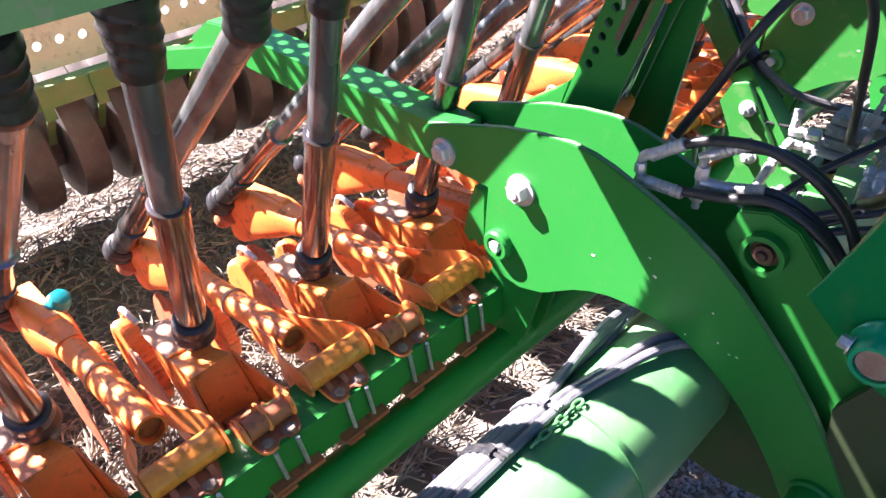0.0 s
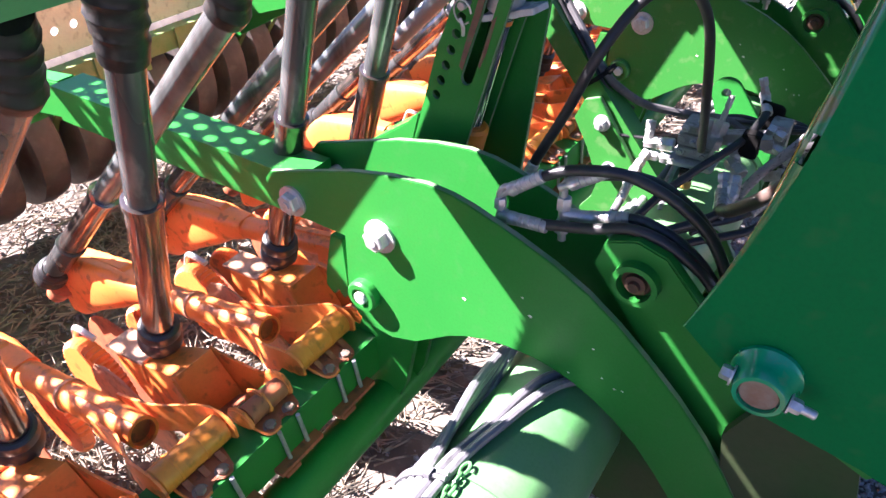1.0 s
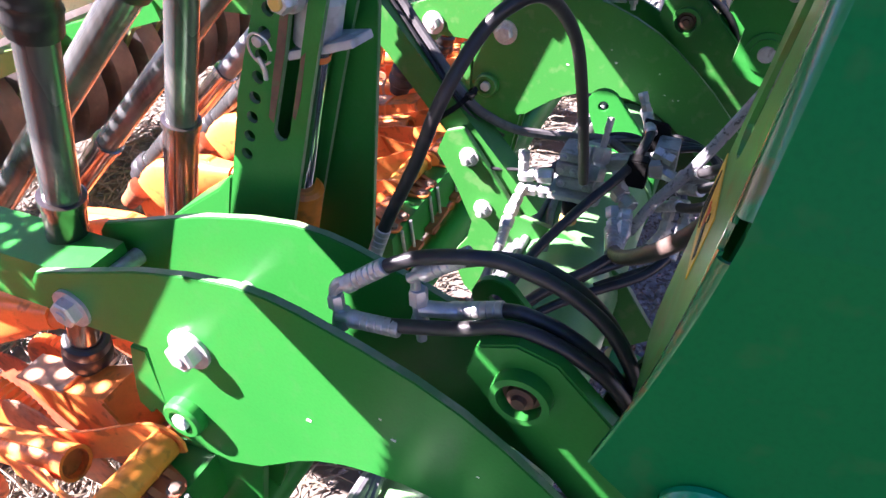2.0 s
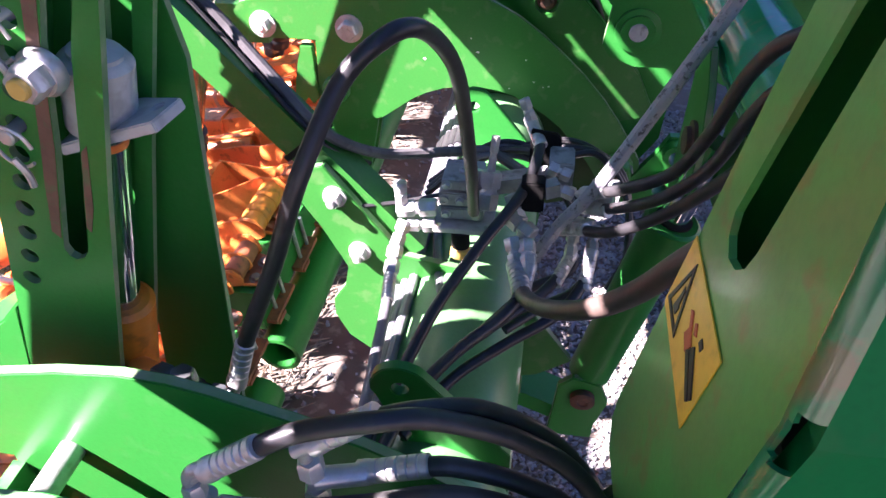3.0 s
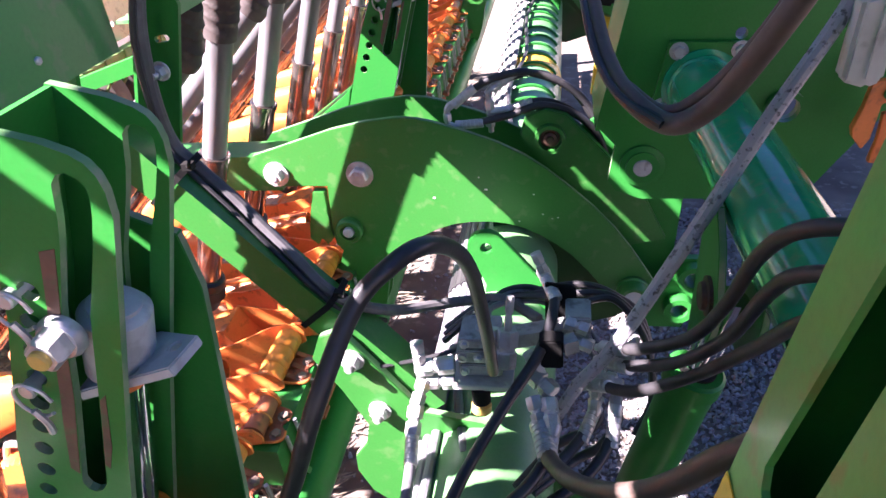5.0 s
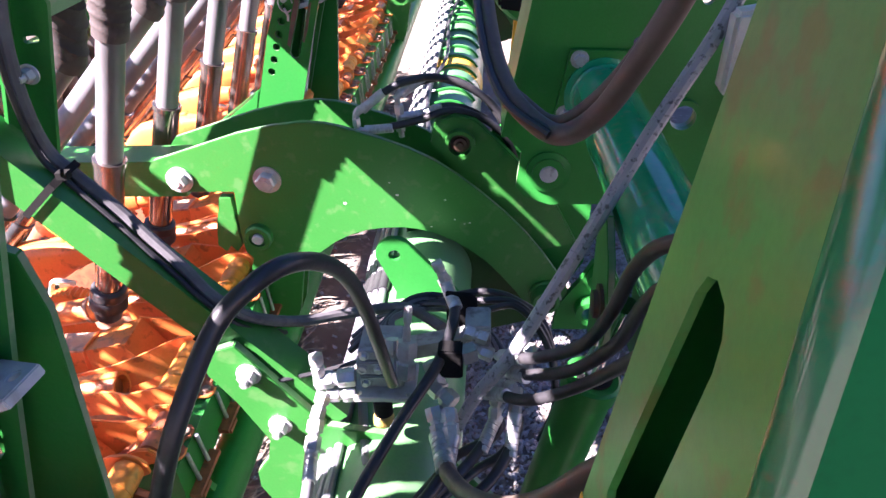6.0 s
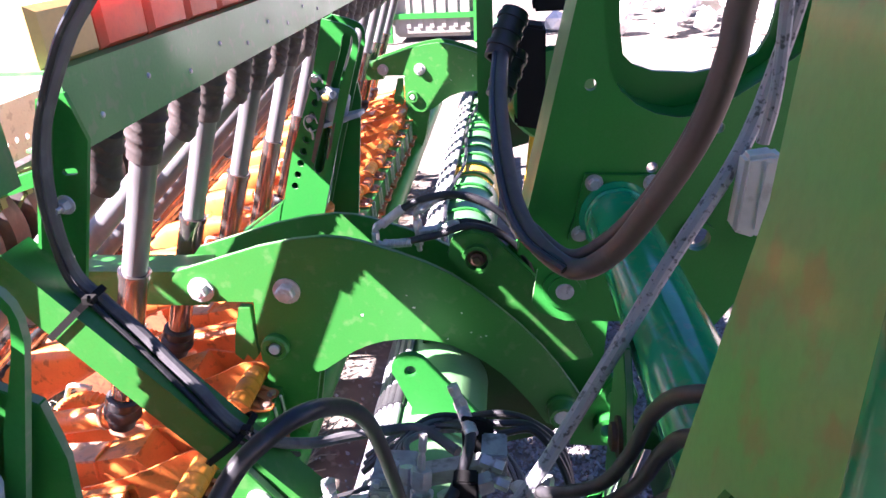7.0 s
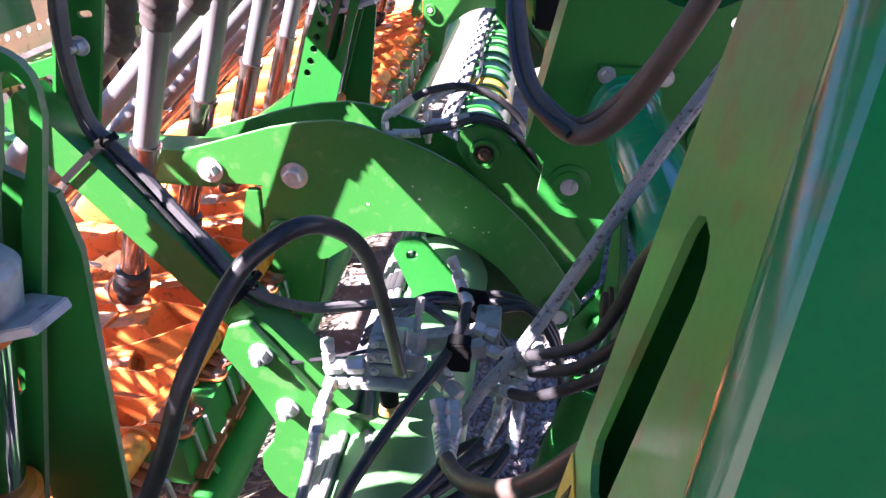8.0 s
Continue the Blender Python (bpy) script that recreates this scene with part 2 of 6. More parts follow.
def single(name, bm, mat, base, label, category, group="", kind="", bevel=0.0):
    """A thing that is one mesh."""
    ob = new(name, to_mesh(name, bm, mat, bevel))
    ob.location = base
    return tagged(ob, label, category, group, kind)


def frame_of(d):
    d = Vector(d).normalized()
    u = d.orthogonal().normalized()
    return d, u, d.cross(u)


def rings(bm, loops, close=True, caps=True):
    rows = [[bm.verts.new(p) for p in loop] for loop in loops]
    n = len(rows[0])
    for a, b in zip(rows, rows[1:]):
        for i in range(n):
            bm.faces.new((a[i], a[(i + 1) % n], b[(i + 1) % n], b[i]))
    if caps:
        bm.faces.new(rows[0][::-1])
        bm.faces.new(rows[-1])
    return rows


def circle(c, u, v, r, seg):
    return [Vector(c) + r * (math.cos(2 * math.pi * i / seg) * u + math.sin(2 * math.pi * i / seg) * v) for i in range(seg)]


def turned(bm, a, d, profile, seg=20, caps=True):
    """A turned body: profile is (distance along d, radius) rows."""
    d, u, v = frame_of(d)
    rings(bm, [circle(Vector(a) + s * d, u, v, r, seg) for s, r in profile], caps=caps)


def cyl(bm, a, b, r, r2=None, seg=20, chamfer=0.0):
    d = Vector(b) - Vector(a)
    n, r2 = d.length, r if r2 is None else r2
    if chamfer:
        turned(bm, a, d, [(0, r - chamfer), (chamfer, r), (n - chamfer, r2), (n, r2 - chamfer)], seg)
    else:
        turned(bm, a, d, [(0, r), (n, r2)], seg)


def hollow(bm, a, b, r, inner, seg=24, depth=None):
    """A pipe that is open at a, with the bore as deep as asked (through, if none is given)."""
    d = Vector(b) - Vector(a)
    n = d.length
    dd, u, v = frame_of(d)
    if depth is None:
        loops = [(0, inner), (0, r), (n, r), (n, inner), (0, inner)]
        rings(bm, [circle(Vector(a) + s * dd, u, v, q, seg) for s, q in loops], caps=False)
        bmesh.ops.remove_doubles(bm, verts=bm.verts[:], dist=1e-6)
    else:
        loops = [(depth, inner), (0, inner), (0, r), (n, r)]
        rings(bm, [circle(Vector(a) + s * dd, u, v, q, seg) for s, q in loops])


def block(bm, c, s, turn=None):
    m = Matrix.Translation(c) @ (turn.to_4x4() if turn else Matrix.Identity(4)) @ Matrix.Diagonal((*s, 1))
    bmesh.ops.create_cube(bm, size=1, matrix=m)


def bar(bm, a, b, w, h, up=(0, 0, 1), w2=None, h2=None):
    """A bar of rectangular section from a to b, w across and h along up."""
    d = (Vector(b) - Vector(a)).normalized()
    side = d.cross(Vector(up)).normalized()
    top = side.cross(d)
    loops = []
    for p, ww, hh in ((a, w, h), (b, w2 or w, h2 or h)):
        loops.append([Vector(p) + sx * ww / 2 * side + sz * hh / 2 * top for sx, sz in ((-1, -1), (1, -1), (1, 1), (-1, 1))])
    rings(bm, loops)


def slab(bm, outline, a0, a1, axis="y", holes=(), rim=False):
    """A plate cut to an outline, with holes through it, between a0 and a1 on an axis. rim: its cut edges take the second material."""
    put = {"x": lambda p, a: (a, p[0], p[1]), "y": lambda p, a: (p[0], a, p[1]), "z": lambda p, a: (p[0], p[1], a)}[axis]
    edges, walls = [], []
    for loop in (outline, *holes):
        vs = [bm.verts.new(put(p, a0)) for p in loop]
        edges += [bm.edges.new((vs[i], vs[(i + 1) % len(vs)])) for i in range(len(vs))]
    faces = [g for g in bmesh.ops.triangle_fill(bm, edges=edges, use_beauty=True)["geom"] if isinstance(g, bmesh.types.BMFace)]
    bmesh.ops.dissolve_limit(bm, angle_limit=0.01, verts=list({v for f in faces for v in f.verts}),
                             edges=list({e for f in faces for e in f.edges if len(e.link_faces) == 2})) if not holes else None
    faces = [f for f in bm.faces if f.is_valid and all(abs(v.co["xyz".index(axis)] - a0) < 1e-6 for v in f.verts)]
    made = bmesh.ops.extrude_face_region(bm, geom=faces, use_keep_orig=True)["geom"]
    shift = Vector(put((0, 0), a1 - a0))
    bmesh.ops.translate(bm, vec=shift, verts=[v for v in made if isinstance(v, bmesh.types.BMVert)])
    for f in bm.faces:
        if rim and max(v.co["xyz".index(axis)] for v in f.verts) - min(v.co["xyz".index(axis)] for v in f.verts) > 0.5 * abs(a1 - a0):
            f.material_index = 1
    bmesh.ops.recalc_face_normals(bm, faces=bm.faces[:])


def ring2(x, z, r, n=20, squash=1.0):
    return [(x + r * math.cos(2 * math.pi * i / n), z + squash * r * math.sin(2 * math.pi * i / n)) for i in range(n)]


def slot2(x0, z0, x1, z1, r, n=8):
    """The outline of a long hole from one end's centre to the other's."""
    a = math.atan2(z1 - z0, x1 - x0)
    return ([(x1 + r * math.cos(a - math.pi / 2 + math.pi * i / n), z1 + r * math.sin(a - math.pi / 2 + math.pi * i / n)) for i in range(n + 1)]
            + [(x0 + r * math.cos(a + math.pi / 2 + math.pi * i / n), z0 + r * math.sin(a + math.pi / 2 + math.pi * i / n)) for i in range(n + 1)])


def smooth_path(pts, steps=8):
    p = [Vector(q) for q in pts]
    p = [2 * p[0] - p[1]] + p + [2 * p[-1] - p[-2]]
    out = []
    for i in range(1, len(p) - 2):
        for k in range(steps):
            t = k / steps
            out.append(0.5 * (2 * p[i] + (p[i + 1] - p[i - 1]) * t + (2 * p[i - 1] - 5 * p[i] + 4 * p[i + 1] - p[i + 2]) * t * t
                              + (3 * p[i] - p[i - 1] - 3 * p[i + 1] + p[i + 2]) * t ** 3))
    return out + [p[-2]]


def sweep(bm, pts, r, seg=12, steps=8):
    """A round hose along a smooth path."""
    path = smooth_path(pts, steps)
    d, u, v = frame_of(path[1] - path[0])
    loops = []
    for i, q in enumerate(path):
        t = (path[min(i + 1, len(path) - 1)] - path[max(i - 1, 0)]).normalized()
        u = (u - u.dot(t) * t).normalized()
        loops.append(circle(q, u, t.cross(u), r, seg))
    rings(bm, loops)


def hexhead(bm, p, d, af, h, washer=0.0):
    """A hexagon head that stands on p and points along d, with a washer under it."""
    d, u, v = frame_of(d)
    p = Vector(p)
    if washer:
        rings(bm, [circle(p, u, v, af * 0.82, 20), circle(p + washer * d, u, v, af * 0.82, 20)])
    a, r = p + washer * d, af / math.sqrt(3)
    rings(bm, [circle(a, u, v, r, 6), circle(a + 0.82 * h * d, u, v, r, 6), circle(a + h * d, u, v, r * 0.84, 6)])


def fresh():
    return bmesh.new()


# ---- the ground ----
def build_ground():
    bm = fresh()
    rows = []
    xs = [-400, -60, -12] + [-6 + 0.15 * i for i in range(64)] + [8, 40, 400]
    ys = [-400, -40, -6] + [-2 + 0.15 * i for i in range(64)] + [10, 20, 60, 400]
    for x in xs:
        rows.append([bm.verts.new((x, y, 0.018 * noise.noise((x * 2.2, y * 2.2, 0)) - 0.012 * (abs(x) < 7))) for y in ys])
    for a, b in zip(rows, rows[1:]):
        for i in range(len(ys) - 1):
            bm.faces.new((a[i], b[i], b[i + 1], a[i + 1]))
    single("ground", bm, EARTH, (0, 0, 0), "stony brown soil strewn with straw and gravel", "ground", kind="structure")

    bm = fresh()
    rnd = random.Random(4)
    for i in range(26000):
        x, y = rnd.uniform(-2.9, -0.70), rnd.uniform(-0.3, 4.6)
        if rnd.random() < 0.25:
            x = rnd.uniform(-1.4, -0.7)
        a, n = rnd.uniform(0, math.pi), rnd.uniform(0.03, 0.13)
        z = 0.018 * noise.noise((x * 2.2, y * 2.2, 0)) + rnd.uniform(-0.006, 0.02)
        d = Vector((math.cos(a), math.sin(a), rnd.uniform(-0.22, 0.22)))
        p, w = Vector((x, y, z)), rnd.uniform(0.0014, 0.0034)
        s = Vector((-d.y, d.x, 0)).normalized() * w
        bend = Vector((0, 0, rnd.uniform(0, 0.01))) + s * rnd.uniform(-4, 4)
        v = [bm.verts.new(q) for q in (p - s, p + s, p + d * n / 2 + bend + s, p + d * n / 2 + bend - s, p + d * n + s * 0.5, p + d * n - s * 0.5)]
        ridge = [bm.verts.new(q + Vector((0, 0, w))) for q in (p, p + d * n / 2 + bend, p + d * n)]
        for f in ((v[0], ridge[0], ridge[1], v[3]), (ridge[0], v[1], v[2], ridge[1]), (v[3], ridge[1], ridge[2], v[5]), (ridge[1], v[2], v[4], ridge[2])):
            bm.faces.new(f)
    single("straw", bm, STRAW, (0, 0, 0), "loose dry straw lying on the soil", "straw", kind="stuff")

    bm = fresh()
    for i in range(46000):
        x, y = rnd.uniform(-0.50, 0.8), rnd.uniform(0.9, 3.0)
        r = rnd.uniform(0.0035, 0.0105)
        if i % 8 == 0:
            x, y, r = rnd.uniform(-2.8, -0.3), rnd.uniform(0.0, 4.4), rnd.uniform(0.004, 0.012)
        z = 0.018 * noise.noise((x * 2.2, y * 2.2, 0)) - 0.012 + r * 0.4
        m = Matrix.Translation((x, y, z)) @ Euler((rnd.uniform(0, 3), rnd.uniform(0, 3), 0)).to_matrix().to_4x4() @ Matrix.Diagonal((r, r * rnd.uniform(0.6, 1), r * rnd.uniform(0.4, 0.8), 1))
        vs = [bm.verts.new(m @ Vector(q)) for q in ((1, 0, 0.2), (0, 1, -0.2), (-1, 0, 0.1), (0, -1, -0.1), (0.1, 0.1, 1), (-0.1, 0, -1))]
        for a, b, c in ((0, 1, 4), (1, 2, 4), (2, 3, 4), (3, 0, 4), (1, 0, 5), (2, 1, 5), (3, 2, 5), (0, 3, 5)):
            bm.faces.new((vs[a], vs[b], vs[c]))
    single("gravel", bm, STONE, (0, 0, 0), "grey gravel scattered on the soil", "gravel", kind="stuff")


build_ground()


# ---- frame: main tube, arms, plates ----
TX, TZ, TR = -0.27, 0.55, 0.093
REPEAT = 0.965


def build_main_tube():
    tube = group_of("frame_tube", (TX, 2.0, TZ), "long round green painted steel frame tube", "frame tube")
    bm = fresh()
    hollow(bm, (0, -3.2, 0), (0, 4.2, 0), TR, TR - 0.012, 48)
    part("pipe", bm, TUBE, tube)
    # lug standing on the tube, with one hole
    for y in (1.04, 1.60):
        bm = fresh()
        out = [(-0.03, 0.06), (-0.022, 0.105), (-0.045, 0.165)] + [(0.031 * math.cos(a) - 0.019, 0.178 + 0.031 * math.sin(a)) for a in (3.3, 2.9, 2.5, 2.1, 1.7, 1.3, 0.9, 0.6)] + [(0.092, 0.088), (0.092, 0.0)]
        slab(bm, out, y - 2.006, y - 1.994, holes=[ring2(-0.019, 0.178, 0.009)])
        part("lug", bm, GREEN, tube, bevel=0.0012)
    # saddle weld ring by the second bracket
    for y in (0.62, 1.56):
        bm = fresh()
        hollow(bm, (0, y - 2.0, 0), (0, y - 1.992, 0), TR + 0.004, TR - 0.002, 48)
        part("weld_ring", bm, TUBE, tube)
    bm = fresh()
    hollow(bm, (0, 0.72, 0), (0, 0.84, 0), TR + 0.0012, TR - 0.002, 48)
    part("yellow_band", bm, STICKER, tube, "yellow tape band")


build_main_tube()

ARM_OUT = [(-0.748, 0.797), (-0.735, 0.812), (-0.71, 0.820), (-0.64, 0.842), (-0.575, 0.862), (-0.51, 0.876), (-0.456, 0.882), (-0.42, 0.879), (-0.39, 0.872),
           (-0.33, 0.852), (-0.28, 0.832), (-0.235, 0.808), (-0.195, 0.779), (-0.157, 0.746), (-0.115, 0.706), (-0.076, 0.662), (-0.045, 0.62),
           (-0.018, 0.577), (0.004, 0.54), (0.008, 0.515), (-0.002, 0.493), (-0.022, 0.480), (-0.045, 0.477), (-0.066, 0.487),
           (-0.092, 0.528), (-0.12, 0.565), (-0.15, 0.600), (-0.18, 0.625), (-0.21, 0.645), (-0.24, 0.660), (-0.27, 0.669), (-0.30, 0.673), (-0.335, 0.672),
           (-0.368, 0.667), (-0.40, 0.656), (-0.427, 0.642), (-0.485, 0.600), (-0.53, 0.585), (-0.585, 0.590), (-0.606, 0.62), (-0.608, 0.66), (-0.602, 0.748),
           (-0.724, 0.749), (-0.745, 0.757), (-0.752, 0.775)]


CHIPS = [(-0.401, 0.724, 0.0035), (-0.305, 0.741, 0.0035), (-0.22, 0.731, 0.002), (-0.204, 0.69, 0.002), (-0.247, 0.675, 0.002), (-0.187, 0.681, 0.002), (-0.177, 0.683, 0.002), (-0.317, 0.766, 0.002)]


def build_arm(y, paint):
    """A lifting arm: two cut plates with a square bar clamped between them."""
    arm = group_of("lifting_linkage", (0, y, 0), "bright green curved lift arm of two steel plates with bolts", "lifting linkage", "lifting linkages")
    bm = fresh()
    slab(bm, ARM_OUT, 0.0, 0.010, rim=True)
    near = part("side_plate", bm, [paint, EDGE], arm, bevel=0.0012)
    bm = fresh()
    slab(bm, ARM_OUT, 0.100, 0.110, rim=True)
    part("side_plate", bm, [paint, EDGE], arm, bevel=0.0012)
    for x, z, r in CHIPS:
        bm = fresh()
        slab(bm, [(x - r, z), (x - 0.4 * r, z + 0.7 * r), (x + 0.9 * r, z + 0.4 * r), (x + 0.5 * r, z - 0.6 * r)], -0.0004, 0.0)
        part("paint_chip", bm, WHITE, near)
    # square bar that runs back to the roller
    bm = fresh()
    bar(bm, (-0.70, 0.055, 0.765), (-1.34, 0.055, 0.762), 0.070, 0.072)
    part("square_bar", bm, paint, arm, bevel=0.006)
    bm = fresh()
    slab(bm, [(-1.34, 0.72), (-1.34, 0.80), (-1.52, 0.78), (-1.62, 0.72), (-1.62, 0.66), (-1.5, 0.70)], 0.035, 0.075)
    part("bar_end", bm, paint, arm, bevel=0.003)
    for x, z, af, h in ((-0.696, 0.775, 0.030, 0.013), (-0.535, 0.774, 0.031, 0.015)):
        bm = fresh()
        hexhead(bm, (x, 0, z), (0, -1, 0), af, h, 0.004)
        cyl(bm, (x, -0.004 - h, z), (x, -0.006 - h, z), af * 0.22)
        part("bolt", bm, ZINC, arm, "zinc hexagon bolt")
        bm = fresh()
        hexhead(bm, (x, 0.110, z), (0, 1, 0), af, h, 0.004)
        part("nut", bm, ZINC, arm)
        if z > 0.7:
            bm = fresh()
            cyl(bm, (x, 0.010, z), (x, 0.100, z), 0.011)
            part("bolt_shank", bm, ZINC, arm)
    # bushing by the coulter beam, with its lug and round nut
    bm = fresh()
    turned(bm, (-0.572, 0, 0.656), (0, -1, 0), [(0, 0.026), (0.012, 0.026), (0.016, 0.023), (0.016, 0.016), (0.010, 0.016)], 28)
    part("bushing", bm, paint, arm)
    bm = fresh()
    cyl(bm, (-0.572, -0.004, 0.656), (-0.572, -0.019, 0.656), 0.0105, chamfer=0.002)
    part("pin", bm, CAST, arm, "dull bare pin end")
    bm = fresh()
    slab(bm, [(-0.655, 0.66), (-0.645, 0.70), (-0.635, 0.735), (-0.612, 0.735), (-0.612, 0.63), (-0.625, 0.615), (-0.635, 0.63), (-0.645, 0.615), (-0.66, 0.63)], 0.004, 0.020)
    part("latch_plate", bm, paint, arm, bevel=0.0015)
    bm = fresh()
    bar(bm, (-0.60, 0.055, 0.66), (-0.60, 0.055, 0.74), 0.09, 0.012, (1, 0, 0))
    part("cross_web", bm, paint, arm, bevel=0.001)
    # bearing at the lower end
    bm = fresh()
    turned(bm, (-0.036, 0, 0.525), (0, -1, 0), [(0, 0.031), (0.006, 0.031), (0.009, 0.027), (0.030, 0.026), (0.034, 0.024), (0.034, 0.0185), (0.026, 0.0185)], 28)
    part("bearing", bm, paint, arm)
    bm = fresh()
    cyl(bm, (-0.036, -0.006, 0.525), (-0.036, -0.031, 0.525), 0.0175, chamfer=0.002)
    part("bearing_pin", bm, CAST, arm, "dull bare pin end")
    bm = fresh()
    turned(bm, (-0.036 + 0.0255, -0.020, 0.525 + 0.008), (0.95, 0, 0.30), [(0, 0.0075), (0.003, 0.0075), (0.003, 0.004), (0.0005, 0.004)], 12)
    part("locking_bolt", bm, ZINC, arm, "small zinc locking bolt")
    # pivot eye behind the plate, carrying the ram
    bm = fresh()
    slab(bm, [(-0.245, 0.83), (-0.235, 0.865), (-0.20, 0.878), (-0.165, 0.868), (-0.10, 0.80), (-0.02, 0.70), (0.02, 0.62), (-0.06, 0.60), (-0.16, 0.72)], 0.030, 0.048)
    part("pivot_eye", bm, paint, arm, bevel=0.002)
    bm = fresh()
    hollow(bm, (-0.192, 0.016, 0.828), (-0.192, 0.030, 0.828), 0.0265, 0.020, 28)
    part("pivot_ring", bm, paint, arm)
    bm = fresh()
    turned(bm, (-0.192, 0.030, 0.828), (0, -1, 0), [(0, 0.017), (0.004, 0.017), (0.005, 0.013), (0.010, 0.012), (0.011, 0.007), (0.016, 0.006)], 22)
    part("pivot_bolt", bm, IRON, arm, "rusty pivot bolt")
    # bracket down to the coulter beam
    bm = fresh()
    slab(bm, [(-0.60, 0.60), (-0.62, 0.545), (-0.66, 0.545), (-0.66, 0.43), (-0.555, 0.40), (-0.53, 0.46), (-0.50, 0.60)], 0.024, 0.036)
    part("beam_bracket", bm, paint, arm, bevel=0.001)
    bm = fresh()
    slab(bm, [(-0.60, 0.60), (-0.62, 0.545), (-0.66, 0.545), (-0.66, 0.43), (-0.555, 0.40), (-0.53, 0.46), (-0.50, 0.60)], 0.074, 0.086)
    part("beam_bracket", bm, paint, arm, bevel=0.001)
    return arm


arm = build_arm(0.80, GREEN)
far_arm = build_arm(0.80 + REPEAT, FARGREEN)
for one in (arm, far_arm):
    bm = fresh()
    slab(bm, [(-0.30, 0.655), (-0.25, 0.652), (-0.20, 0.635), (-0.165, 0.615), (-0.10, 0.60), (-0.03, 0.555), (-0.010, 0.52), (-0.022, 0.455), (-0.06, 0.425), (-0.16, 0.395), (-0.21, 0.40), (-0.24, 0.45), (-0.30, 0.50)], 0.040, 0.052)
    part("bearing_bracket", bm, DEEPSHADE, one, bevel=0.001)
copy_thing(far_arm, Matrix.Translation((0, 0.80 + 3 * REPEAT, 0)))


def build_coulter_beam(y0, y1, label):
    beam = group_of("coulter_beam", (-0.625, y0, 0.46), label, "beam", "coulter beams")
    n = y1 - y0
    bm = fresh()
    bar(bm, (0, 0, 0.04), (0, n, 0.04), 0.078, 0.078)
    part("square_tube", bm, GREEN, beam, bevel=0.006)
    bm = fresh()
    hollow(bm, (0.05, 0, -0.060), (0.05, n, -0.060), 0.036, 0.029, 28)
    part("round_tube", bm, GREEN, beam)
    bm = fresh()
    for y in (0.05, n - 0.05):
        bar(bm, (0.01, y, 0.0), (0.04, y, -0.045), 0.012, 0.05)
    part("spacer", bm, GREEN, beam)


build_coulter_beam(-0.9, 1.245, "green square beam carrying orange coulters above a round tube")
build_coulter_beam(1.32, 4.6, "green square beam with open round tube end beneath")


# ---- bracket with slot and rows of holes ----
LEAN15 = 0.270


def lx(z):
    """The lean of the bracket and its ram: x at a height."""
    return -0.469 + LEAN15 * (z - 1.005)


